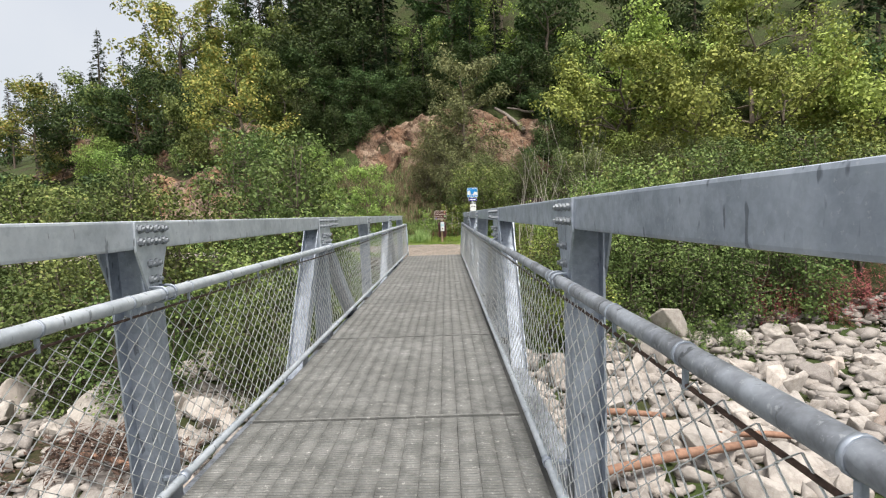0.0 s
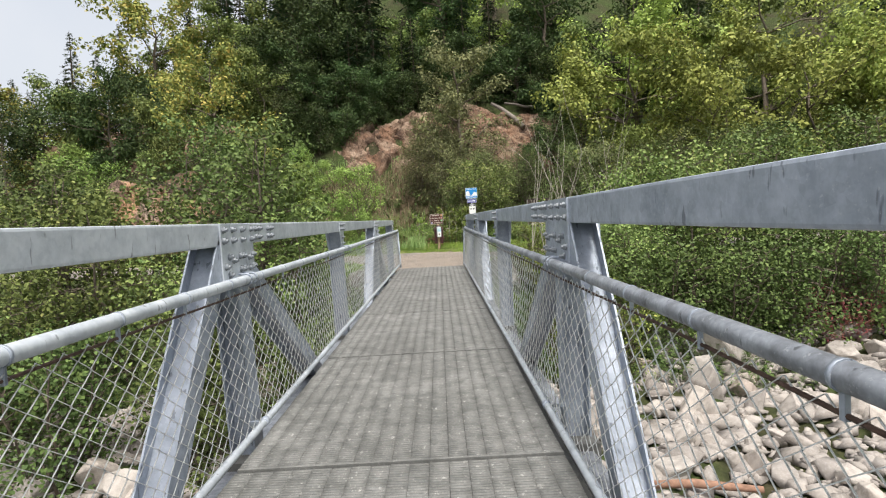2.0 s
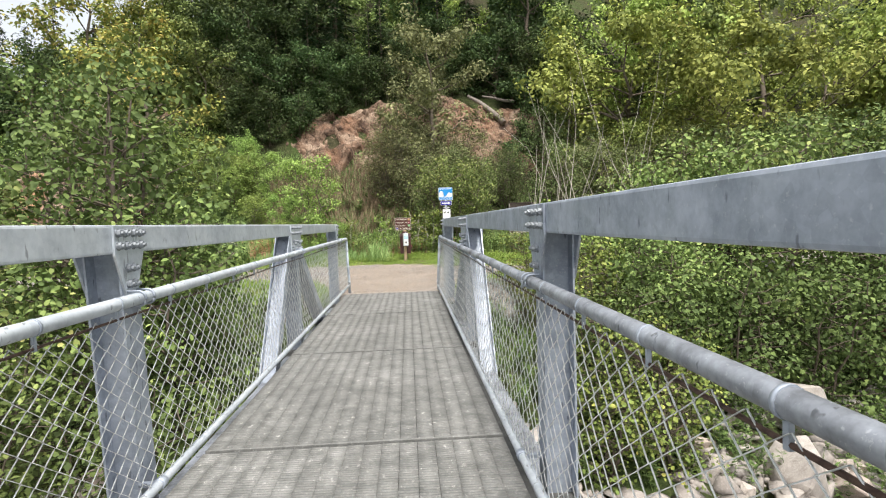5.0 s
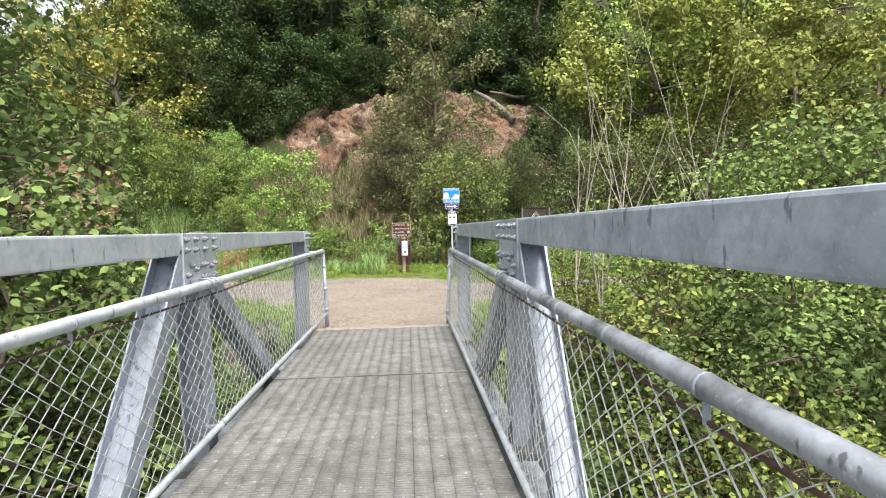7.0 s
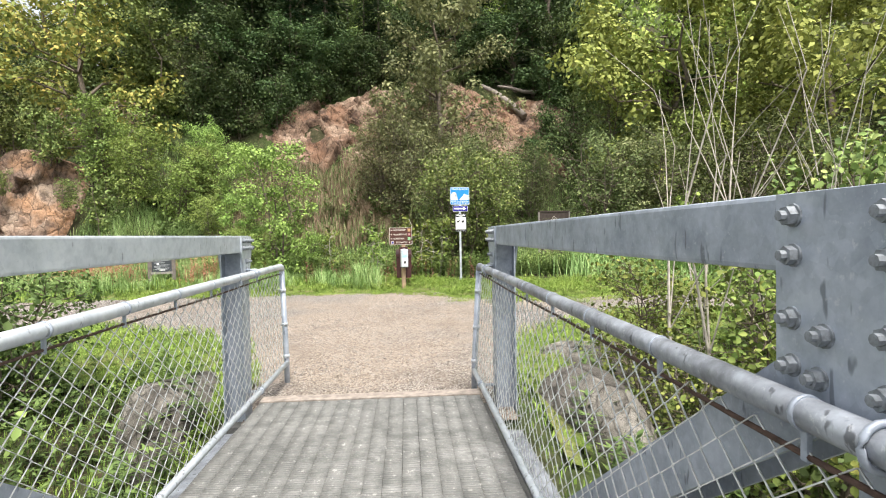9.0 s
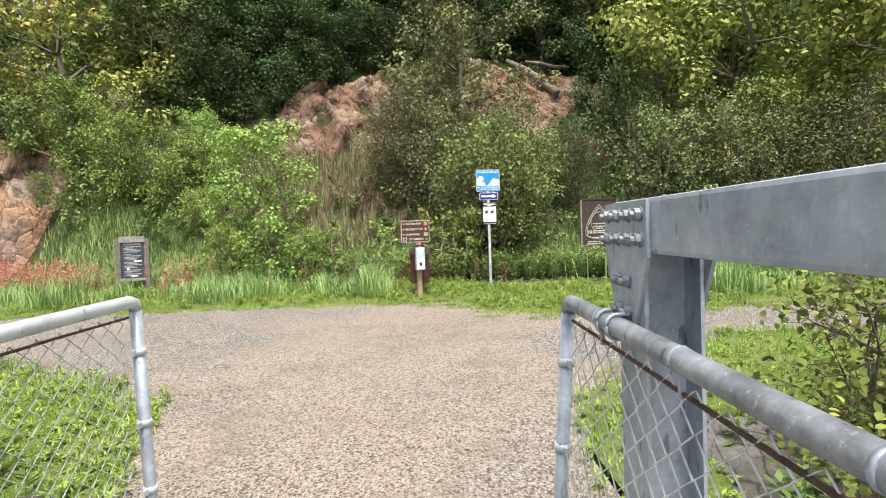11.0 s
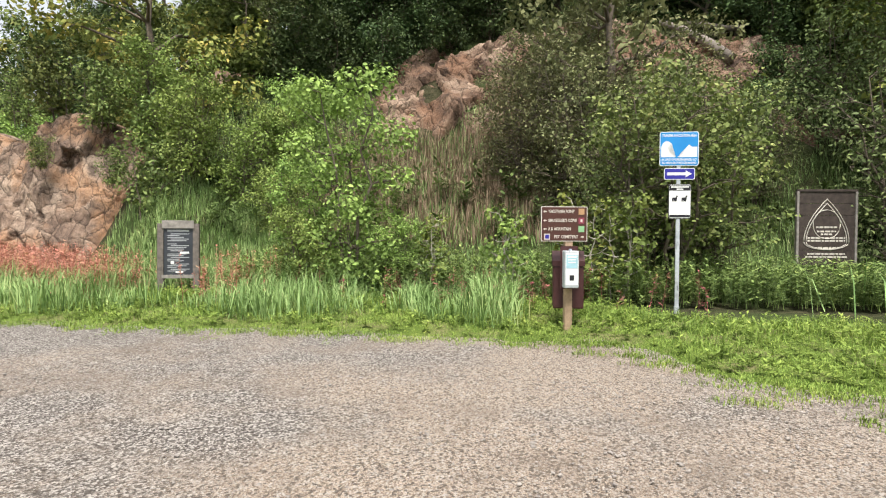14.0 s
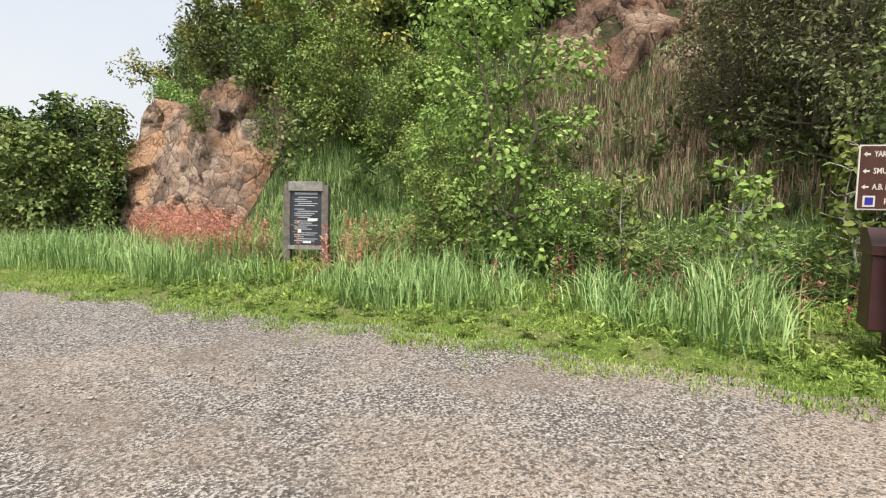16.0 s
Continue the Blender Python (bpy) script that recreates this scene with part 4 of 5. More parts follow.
for src, x, y, s in [
        (bush_d, -9.2, 35.8, 0.75), (bush_d, -11.8, 36.2, 0.8), (bush_d, -8.3, 36.8, 0.7), (bush_d, -7.3, 34.6, 0.5), (bush_d, -4.9, 31.0, 0.45), (bush_d, -3.3, 31.2, 0.4),
        (bush_e, 2.6, 33.8, 1.0), (bush_e, 1.6, 33.0, 0.8), (bush_e, 10.0, 33.6, 1.15), (bush_e, 12.5, 33, 1.2), (bush_e, 5.4, 37.4, 0.75),
        (bush_e, 15.5, 31.5, 1.2), (bush_d, 18.5, 30.5, 1.2), (bush_e, 9.3, 38.5, 1.2), (bush_d, 12, 36, 1.2), (bush_d, -26, 44, 1.2), (bush_d, -31, 48, 1.3), (bush_e, -10.2, 41.0, 0.8), (bush_e, -0.6, 39.6, 0.8), (bush_d, -9.0, 38.9, 0.6), (bush_e, 1.6, 41.6, 0.7)]:
    again(src, x, y, s, (x * 61 + y * 17) % 360)


def bare_alder(x, y, H, seed):
    g = np.random.default_rng(seed)
    ob = thing("bare_alder", "nearly bare pale-stemmed alder with few yellow leaves", "bush", "bare alders")
    spots = []
    for s in range(4):
        bm = bmesh.new()
        a = g.uniform(0, 6.28)
        sp = H * g.uniform(0.05, 0.16)
        top = Vector((math.cos(a) * sp, math.sin(a) * sp, H * g.uniform(0.55, 1.0)))
        limbs(bm, (0.05 * math.cos(a), 0.05 * math.sin(a), -0.2), top, H * 0.0046, g, 1, spots, 0.34, 5, 0.10)
        part("stem", bm, BARK_PALE, ob)
    v, f = leaves([tuple(p) for p, _ in spots if p.z < H * 0.62], [0.13] * sum(p.z < H * 0.62 for p, _ in spots), 330, 0.07, seed, aspect=0.75)
    c = new("crown", mesh_np("crown", v, f, LEAF_TURNING))
    c.parent = ob
    put(ob, x, y)


bare_alder(4.3, 19.3, 4.7, 41)
bare_alder(2.9, 18.9, 4.0, 42)
bare_alder(5.6, 20.2, 4.3, 43)

# ---- rock faces ----
def rock_sheet(name, label, p0, p1, H, back, mat, seed, nu=150, nv=60, jag=0.5, base=None, bury=2.6, bow=0.0):
    """A craggy face from p0 to p1, leaning back into the hill, with joints, ledges and buried ends."""
    p0, p1 = np.array(p0, float), np.array(p1, float)
    along = p1 - p0
    ln = np.linalg.norm(along)
    along /= ln
    inward = np.array([-along[1], along[0]])
    if inward[1] < 0:
        inward = -inward
    v = []
    for j in range(nv):
        q = j / (nv - 1)
        for i in range(nu):
            u = i / (nu - 1)
            e = math.sin(math.pi * u) ** 0.45
            h = H * (0.72 + 0.28 * e) * (0.9 + 0.25 * noise.noise(Vector((u * 4 + seed, 0, 0))))
            if q < 0.8:
                t = q / 0.8
                z, s_in = t * h, back * t ** 1.3
            else:
                t = (q - 0.8) / 0.2
                z, s_in = h - 0.3 * t * t, back + bury * t
            s_in += bury * (1 - e) - bow * e
            P = Vector((u * ln, s_in * 0.7, z))
            Q = P * 0.9 + Vector((seed * 5.3, 0, 0))
            w = Vector((noise.noise(Q * 0.9), noise.noise(Q * 0.9 + Vector((9, 0, 0))), noise.noise(Q * 0.9 + Vector((0, 9, 0)))))
            A = Vector((Q.x * 1.15 + Q.z * 0.45, Q.y, Q.z * 0.62 - Q.x * 0.2)) + w * 0.12
            n1 = noise.voronoi(A)[1][0]
            n2 = noise.voronoi(A * 2.7)[1][0]
            n3 = noise.voronoi(A * 6.0)[1][0]
            k = jag * (0.6 * noise.fractal(Q * 0.5, 1.0, 2.0, 3) + 0.5 * noise.noise(n1 * 3.7) + 0.3 * noise.noise(n2 * 3.1) + 0.12 * noise.noise(n3 * 2.9))
            d1, d2 = A - n1, A - n2 / 2.7
            k += jag * (1.7 * (d1.x * noise.noise(n1 * 5.1) + d1.z * noise.noise(n1 * 6.3)) + 1.9 * (d2.x * noise.noise(n2 * 4.7) + d2.z * noise.noise(n2 * 5.9)))
            xy = p0 + along * (u * ln + 0.4 * w.x) + inward * (s_in - k)
            z0 = ground_at(*(p0 + along * u * ln)) if base is None else base
            v.append((xy[0], xy[1], z0 - 0.35 + z + 0.15 * k))
    f = [(j * nu + i, j * nu + i + 1, (j + 1) * nu + i + 1, (j + 1) * nu + i) for j in range(nv - 1) for i in range(nu - 1)]
    return tagged(new(name, mesh_np(name, v, f, mat)), label, "rock face", kind="structure")


rock_sheet("cliff_1", "weathered tan and red rock cliff at the bend of the track", (-21.6, 34.9), (-11.0, 34.7), 5.9, 1.6, CLIFF, 3, 200, 110, 0.36, -0.2)
rock_sheet("cliff_2", "pale tan rock cliff below the autumn trees", (-50.0, 63.0), (-28.0, 53.0), 6.0, 3.0, CLIFF, 5, 150, 60, 0.9)


def slope_face(name, label, x0, x1, low, high, seed, amp=0.5, step=0.09):
    """Bare broken ground on the steep hillside: tilted plates and ledges, its ragged rim sunk into the soil."""
    xs_ = np.arange(x0, x1, step)
    nv = 80
    v = []
    for j in range(nv):
        q = j / (nv - 1)
        for x in xs_:
            u = (x - x0) / (x1 - x0)
            ya, yb = low(u), high(u)
            y = ya + (yb - ya) * q
            Q = Vector((x, y * 1.3, seed * 7.1))
            w = noise.noise_vector(Q * 0.8)
            A = Vector((Q.x * 0.9 + Q.y * 0.35, Q.y * 1.1, Q.z)) + w * 0.25
            n1, n2 = noise.voronoi(A)[1][0], noise.voronoi(A * 2.6)[1][0]
            d1, d2 = A - n1, A - n2 / 2.6
            k = 0.7 * noise.noise(n1 * 3.3) + 0.35 * noise.noise(n2 * 2.9) + 1.6 * (d1.x * noise.noise(n1 * 5.3) + d1.y * noise.noise(n1 * 4.1)) + 1.8 * (d2.x * noise.noise(n2 * 4.9) + d2.y * noise.noise(n2 * 3.7))
            rim = min(1.0, 5 * u, 5 * (1 - u), 4.5 * q, 4.5 * (1 - q)) + 0.35 * noise.noise(Q * 0.6)
            lift = 0.32 - 0.75 * max(0.0, 0.55 - rim) / 0.55
            v.append((x + 0.2 * w.x, y - amp * k * 0.7, ground_at(x, y) + lift + amp * k * 0.55))
    nu = len(xs_)
    f = [(j * nu + i, j * nu + i + 1, (j + 1) * nu + i + 1, (j + 1) * nu + i) for j in range(nv - 1) for i in range(nu - 1)]
    return tagged(new(name, mesh_np(name, v, f, SCARP)), label, "rock face", kind="structure")


slope_face("scarp_1", "eroded red earth and broken rock scarp on the hillside", -7.0, 0.8, lambda u: 39.2 - 0.4 * u, lambda u: 41.6 + 1.8 * u, 7, 0.5)
slope_face("scarp_2", "eroded red earth scarp under the trees", 0.2, 9.6, lambda u: 39.0 + 0.8 * u, lambda u: 44.0 - 0.6 * u, 9, 0.42)
rock_sheet("scarp_3", "bare tan earth bank below the trees", (-31.0, 51.0), (-12.5, 43.0), 3.8, 2.4, SCARP, 10, 150, 40, 0.6)


def fallen_log(x0, y0, x1, y1, r):
    bm = bmesh.new()
    pts = [(x0 + (x1 - x0) * t, y0 + (y1 - y0) * t, ground_at(x0 + (x1 - x0) * t, y0 + (y1 - y0) * t) + 0.62) for t in (0, 0.35, 0.7, 1)]
    tube(bm, pts, [r * 0.6, r * 0.85, r, r * 1.15], 9)
    tagged(part("fallen_log", bm, GREY_LOG), "grey fallen tree trunk lying down the scarp", "log", "logs on the scarp")


fallen_log(4.3, 43.9, 6.3, 41.9, 0.17)
fallen_log(5.3, 44.3, 7.4, 43.9, 0.10)

# ---- riprap ----
def rock_mesh(seed, points=15):
    """A broken angular stone: the hull of a few points."""
    g = np.random.default_rng(seed)
    bm = bmesh.new()
    for _ in range(points):
        d = g.normal(size=3)
        d = d / np.abs(d).max() * 0.35 + d / np.linalg.norm(d) * 0.6
        bm.verts.new(Vector(d * g.uniform(0.85, 1.0)))
    r = bmesh.ops.convex_hull(bm, input=bm.verts[:])
    bmesh.ops.delete(bm, geom=[v for v in bm.verts if not v.link_faces], context='VERTS')
    bmesh.ops.bevel(bm, geom=bm.edges[:], offset=0.035, segments=1, affect='EDGES')
    me = bpy.data.meshes.new("rock")
    bmesh.ops.recalc_face_normals(bm, faces=bm.faces[:])
    bm.to_mesh(me)
    bm.free()
    me.materials.append(STONE)
    return me


rocks = [rock_mesh(100 + k, 12 + k % 5) for k in range(14)]
riprap = thing("riprap_bank", "bank of broken pale granite riprap stones", "rock bank", kind="structure")
g = np.random.default_rng(21)
n_rock = 0
taken = []
while n_rock < 290:
    side = 1 if g.uniform() < 0.6 else -1
    x = side * g.uniform(1.2, 12) - 0.37
    y = g.uniform(4.0, 18.0 if side > 0 else 15.5)
    if abs(x) > 0.9 * y + 2 or (y > 14.5 and abs(x) < 4):
        continue
    r = float(np.clip(g.lognormal(-1.05, 0.42), 0.18, 0.7))
    if any((x - a) ** 2 + (y - b) ** 2 < (0.8 * (r + c)) ** 2 for a, b, c in taken):
        r *= 0.55
    taken.append((x, y, r))
    z = ground_at(x, y)
    piece("rock", rocks[int(g.integers(12))], riprap, pose(x, y, z + r * 0.25, g.uniform(0, 360), g.uniform(0, 360), g.uniform(0, 360)) @ Matrix.Diagonal((r * g.uniform(0.9, 1.4), r, r * g.uniform(0.6, 0.9), 1)))
    n_rock += 1

base_rocks = []
for k in range(9):
    bm = bmesh.new()
    gg = np.random.default_rng(300 + k)
    for _ in range(9):
        d = gg.normal(size=3)
        bm.verts.new(Vector(d / np.linalg.norm(d) * gg.uniform(0.8, 1.1)))
    bmesh.ops.convex_hull(bm, input=bm.verts[:])
    bmesh.ops.triangulate(bm, faces=bm.faces[:])
    bmesh.ops.recalc_face_normals(bm, faces=bm.faces[:])
    bm.verts.index_update()
    base_rocks.append((np.array([v.co for v in bm.verts]), np.array([[v.index for v in f.verts] for f in bm.faces])))
    bm.free()


def scatter_stones(name, label, pts, sizes, mat, seed, flat=0.7, category="stones"):
    g = np.random.default_rng(seed)
    V, F, base = [], [], 0
    for (x, y, z), r in zip(pts, sizes):
        co, fa = base_rocks[int(g.integers(9))]
        a, b = g.uniform(0, 6.28, 2)
        ca, sa, cb, sb = math.cos(a), math.sin(a), math.cos(b), math.sin(b)
        rot = np.array([[ca, -sa, 0], [sa, ca, 0], [0, 0, 1]]) @ np.array([[1, 0, 0], [0, cb, -sb], [0, sb, cb]])
        v = (co * [1.25, 1, 0.8]) @ rot.T * r * [1, 1, flat] + [x, y, z]
        V.append(v)
        F.append(fa + base)
        base += len(v)
    return tagged(new(name, mesh_np(name, np.concatenate(V), np.concatenate(F), mat)), label, category, kind="stuff")


n = 12000
xs, ys = rng.uniform(-16, 17, n), rng.uniform(2.5, 19, n)
ok = (np.abs(xs + 0.37) < 0.95 * ys + 3) & ((ys < 15) | (xs > 4.0) | (xs < -4.0) & (ys < 16)) & (ys < 16.5 + 0.15 * xs)
xs, ys = xs[ok], ys[ok]
rubble_size = np.clip(rng.lognormal(-1.95, 0.55, len(xs)), 0.05, 0.42)
scatter_stones("rubble", "smaller broken granite stones between the riprap", np.stack([xs, ys, ground_z(xs, ys) + 0.02], 1), rubble_size, STONE, 22)

n = 21000
xs, ys = rng.uniform(-7.5, 5.0, n), 27.8 - 8.5 * rng.uniform(0, 1, n) ** 1.0
ok = road_mask(xs, ys) & (rng.uniform(0, 1, n) < 0.35 + 0.65 * (np.sin(xs * 0.9 + 1) * np.sin(ys * 1.1) > -0.2))
xs, ys = xs[ok], ys[ok]
scatter_stones("gravel", "loose grey and tan gravel stones on the track", np.stack([xs, ys, ground_z(xs, ys) + 0.004], 1), np.clip(rng.lognormal(-4.75, 0.4, len(xs)), 0.005, 0.02), GRAVEL_STONE, 23, 0.8, "gravel")


def boulder(x, y, z, r, seed, m):
    bm = bmesh.new()
    bmesh.ops.create_icosphere(bm, subdivisions=4, radius=1)
    g = np.random.default_rng(seed)
    cuts = [(Vector(g.normal(size=3)).normalized(), g.uniform(0.55, 0.85)) for _ in range(10)]
    for v in bm.verts:
        for n_, d in cuts:
            over = v.co.dot(n_) - d
            if over > 0:
                v.co -= n_ * over * 0.92
        v.co *= 1 + 0.05 * noise.fractal(v.co * 2 + Vector((seed, 0, 0)), 1, 2, 4)
    for f in bm.faces:
        f.smooth = True
    ob = part("boulder", bm, BOULDER)
    ob.matrix_basis = pose(x, y, z, 0, 0, m) @ Matrix.Diagonal((*r, 1))
    tagged(ob, "large grey weathered boulder beside the bridge end", "boulder", "boulders by the bridge")


boulder(-2.3, 19.2, -0.75, (0.72, 0.95, 0.85), 3, 20)
boulder(2.1, 19.7, -0.65, (0.9, 0.9, 0.75), 4, 70)
boulder(1.55, 18.3, -0.85, (0.62, 0.72, 0.95), 5, 10)


# ---- grass and herbs ----
def blades(name, label, pts, h, w, mat, seed, bend=0.5, category="grass", spread=0.25):
    """Curved grass blades of two quads each."""
    g = np.random.default_rng(seed)
    n = len(pts)
    a = g.uniform(0, 6.28, n)
    d = np.stack([np.cos(a), np.sin(a), np.zeros(n)], 1)
    sd = np.stack([-np.sin(a), np.cos(a), np.zeros(n)], 1)
    H = (np.asarray(h) * g.uniform(0.55, 1.2, n))[:, None]
    up = np.array([0, 0, 1.0])
    lean = (g.uniform(0.05, 1, n) * bend)[:, None]
    p0 = pts
    p1 = pts + up * H * 0.6 + d * H * lean * 0.35
    p2 = pts + up * H * (1 - 0.35 * lean) + d * H * lean
    W = (w * g.uniform(0.7, 1.3, n))[:, None]
    v = np.stack([p0 - sd * W, p0 + sd * W, p1 + sd * W * 0.8, p1 - sd * W * 0.8, p2 + sd * W * 0.12, p2 - sd * W * 0.12], 1).reshape(-1, 3)
    b = np.arange(n)[:, None] * 6
    f = np.concatenate([b + [0, 1, 2, 3], b + [3, 2, 4, 5]])
    return tagged(new(name, mesh_np(name, v, f, mat)), label, category, kind="stuff")


def on_ground(xs, ys, lift=0.0):
    return np.stack([xs, ys, ground_z(xs, ys) + lift], 1)


n = 90000
xs = rng.uniform(-13, 11, n)
ragged = 0.45 * np.clip(np.sin(xs * 3.7) + np.sin(xs * 8.3 + 2), 0, 2) + 0.5 * (xs > 0.4) * np.clip(np.sin(xs * 5.1 + 1) + 0.3, 0, 1)
ys = far_edge_y(xs) + rng.beta(1.0, 1.5, n) * 3.4 - 0.12 - ragged * rng.uniform(0, 1, n) ** 2
deep = np.clip((ys - far_edge_y(xs)) / 1.6, 0, 1)
blades("short_grass", "short bright green grass along the track", on_ground(xs, ys), (0.035 + 0.13 * deep * (0.6 + 0.4 * np.sin(xs * 2.1) * np.sin(ys * 3.3))) , 0.0045, GRASS, 51, 1.0)
tuft_x = np.concatenate([rng.uniform(-0.2, 7.0, 95), rng.uniform(-9, 0.5, 40)])
tuft_y = far_edge_y(tuft_x) - np.concatenate([rng.uniform(0.0, 0.95, 95) ** 1.6, rng.uniform(0.0, 0.35, 40)])
per = 75
tx = np.repeat(tuft_x, per) + rng.normal(size=len(tuft_x) * per) * np.repeat(rng.uniform(0.05, 0.2, len(tuft_x)), per)
ty = np.repeat(tuft_y, per) + rng.normal(size=len(tuft_x) * per) * 0.07
blades("grass_tufts", "sparse yellow-green grass tufts creeping into the gravel", on_ground(tx, ty), 0.05, 0.004, GRASS, 57, 1.2)
n = 26000
xs = rng.uniform(-15, 10, n)
clumpy = np.sin(xs * 2.3) + np.sin(xs * 5.1 + 1) + rng.normal(size=n) * 0.8
ys = far_edge_y(xs) + 0.9 + 2.3 * rng.uniform(0, 1, n) + 0.35 * np.sin(xs * 1.7)
ok = (clumpy > -0.5) & ~((xs > -0.6) & (xs < 5.4)) & ~((np.abs(xs + 7.4) < 1.0) & (ys > 29.3) & (ys < 31.0))
tall = 0.32 + 0.4 * np.clip(np.sin(xs * 3.1 + 2) * np.sin(xs * 1.3) + 0.4, 0, 1)
blades("tall_grass", "tall pale green grass at the foot of the slope", on_ground(xs, ys)[ok], tall[ok], 0.0065, GRASS_TALL, 52, 1.0)
n = 9000
xs = rng.normal(7.6, 1.0, n)
ys = 28.4 + rng.uniform(0, 2.4, n)
blades("tall_grass", "dense clump of tall grass below the wooden sign", on_ground(xs, ys), 0.95, 0.008, GRASS_TALL, 53, 0.9)
n = 60000
xs, ys = rng.uniform(-6.5, 6.0, n), rng.uniform(16.0, 25.0, n)
ok = (ys < near_edge_y(xs) + 0.18 * rng.uniform(-1, 1, n)) & (ys > bank_y(xs) - 3.4) & (np.abs(xs + 0.37) > 1.25) & ((xs < 0) | (rng.uniform(0, 1, n) < 0.62 + 0.38 * (np.sin(xs * 4.3) * np.sin(ys * 3.7) > 0.25)))
blades("bank_grass", "grass and weeds on the bank beside the bridge end", on_ground(xs, ys)[ok], 0.085, 0.005, GRASS, 54, 0.9)
n = 16000
xs, ys = rng.uniform(-11.5, -4.6, n), rng.uniform(30.6, 35.4, n)
ok = ~((np.abs(xs + 7.5) < 0.9) & (ys < 31.2))
blades("slope_grass", "lush green grass on the slope beside the cliff", on_ground(xs, ys)[ok], 0.42, 0.008, GRASS_TALL, 56, 1.0)
n = 26000
xs, ys = rng.uniform(-13, 9, n), rng.uniform(31, 41, n)
ok = (ys < foot_y(xs) + 9) & (np.sin(xs * 1.1) * np.sin(ys * 0.9) > -0.5)
blades("slope_grass", "dry and green grass on the slope", on_ground(xs, ys)[ok], 0.38, 0.008, GRASS_TALL, 55, 0.8)


def herb(name, label, pts, h, mat, seed, per=22, size=0.085, category="plants"):
    """Upright stems with narrow leaves up their length."""
    g = np.random.default_rng(seed)
    n = len(pts)
    idx = np.repeat(np.arange(n), per)
    t = g.uniform(0.15, 1.0, n * per)
    H = h * g.uniform(0.6, 1.15, n)
    lean = g.normal(size=(n, 2)) * 0.12
    p = pts[idx] + np.stack([lean[idx, 0] * t * H[idx], lean[idx, 1] * t * H[idx], t * H[idx]], 1)
    a = g.uniform(0, 6.28, n * per)
    d = np.stack([np.cos(a), np.sin(a), g.uniform(-0.3, 0.6, n * per)], 1)
    sd = np.stack([-np.sin(a), np.cos(a), np.zeros(n * per)], 1)
    L = (size * g.uniform(0.6, 1.3, n * per))[:, None]
    v = np.stack([p, p + d * L * 0.5 + sd * L * 0.17, p + d * L, p + d * L * 0.5 - sd * L * 0.17], 1).reshape(-1, 3)
    f = np.arange(n * per * 4).reshape(-1, 4)
    top = pts + np.stack([lean[:, 0] * H, lean[:, 1] * H, H], 1)
    sv = np.stack([pts + [0.004, 0, 0], pts - [0.004, 0, 0], top - [0.002, 0, 0], top + [0.002, 0, 0]], 1).reshape(-1, 3)
    sf = np.arange(n * 4).reshape(-1, 4) + len(v)
    return tagged(new(name, mesh_np(name, np.concatenate([v, sv]), np.concatenate([f, sf]), mat)), label, category, kind="stuff")


n = 900
xs = rng.uniform(-16.5, -5.2, n)
ys = foot_y(xs) - 1.9 + rng.uniform(0, 2.0, n)
ok = ((xs < -8.3) | (rng.uniform(0, 1, n) < 0.45)) & (np.abs(xs + 7.4) > 0.7)
herb("fireweed", "red autumn fireweed stalks", on_ground(xs, ys)[ok], 0.85, LEAF_RED, 61)
n = 55
xs = rng.normal(-1.2, 1.3, n)
ys = 29.2 + rng.uniform(0, 1.6, n)
herb("fireweed", "fading reddish-brown herbs among the grass", on_ground(xs, ys), 0.6, LEAF_RED, 62)
n = 1500
xs = rng.uniform(-6.5, 6, n)
ys = 30.2 + rng.uniform(0, 2.6, n)
ok = (np.abs(xs + 7.4) > 0.8) | (ys > 31.2)
herb("wild_herbs", "mixed green herbs and ferns at the foot of the hill", on_ground(xs, ys)[ok], 0.7, LEAF_ALDER, 63, 24, 0.12)
n = 2600
xs, ys = rng.uniform(-10, 9, n), rng.uniform(15.0, 21.5, n)
ok = (ys < bank_y(xs) - 0.9) & (np.abs(xs + 0.37) > 1.6)
# darker leaf green here carries the bushes' shade on the bank
herb("bank_herbs", "green undergrowth on the shaded bank", on_ground(xs, ys)[ok], 0.55, LEAF_GREEN, 64, 26, 0.10)
n = 7000
xs, ys = rng.uniform(-34, 30, n), rng.uniform(33, 66, n)
s_ = ys - foot_y(xs)
ok = (s_ > 3) & (s_ < 22) & ~((np.abs(xs) < 10.5) & (ys > 37) & (ys < 47)) & ~((xs < -10) & (s_ < 6))
herb("undergrowth", "green undergrowth covering the wooded slope", on_ground(xs, ys)[ok], 1.1, LEAF_GREEN, 65, 16, 0.30)

# ---- driftwood and dead growth on the stones ----
DRIFT = plain("reddish_driftwood", (0.27, 0.155, 0.105), 0.85, 0, 0.35, 10, 0.4)
for x0, y0, x1, y1, r in ((2.2, 7.9, 5.2, 8.9, 0.09), (4.6, 9.6, 6.8, 9.0, 0.06), (2.6, 10.8, 4.3, 10.4, 0.07), (-5.0, 8.6, -6.9, 9.3, 0.05)):
    za, zb = ground_at(x0, y0) + 0.34, ground_at(x1, y1) + 0.34
    bm = bmesh.new()
    tube(bm, [(x0, y0, za), ((x0 + x1) / 2, (y0 + y1) / 2 + 0.06, (za + zb) / 2 + 0.03), (x1, y1, zb)], [r * 0.8, r, r * 0.7], 8)
    tagged(part("driftwood_log", bm, DRIFT), "reddish-brown driftwood log lying across the stones", "log", "driftwood on the stones")
n = 260
xs, ys = rng.uniform(10, 17, n), rng.uniform(17.2, 19.4, n)
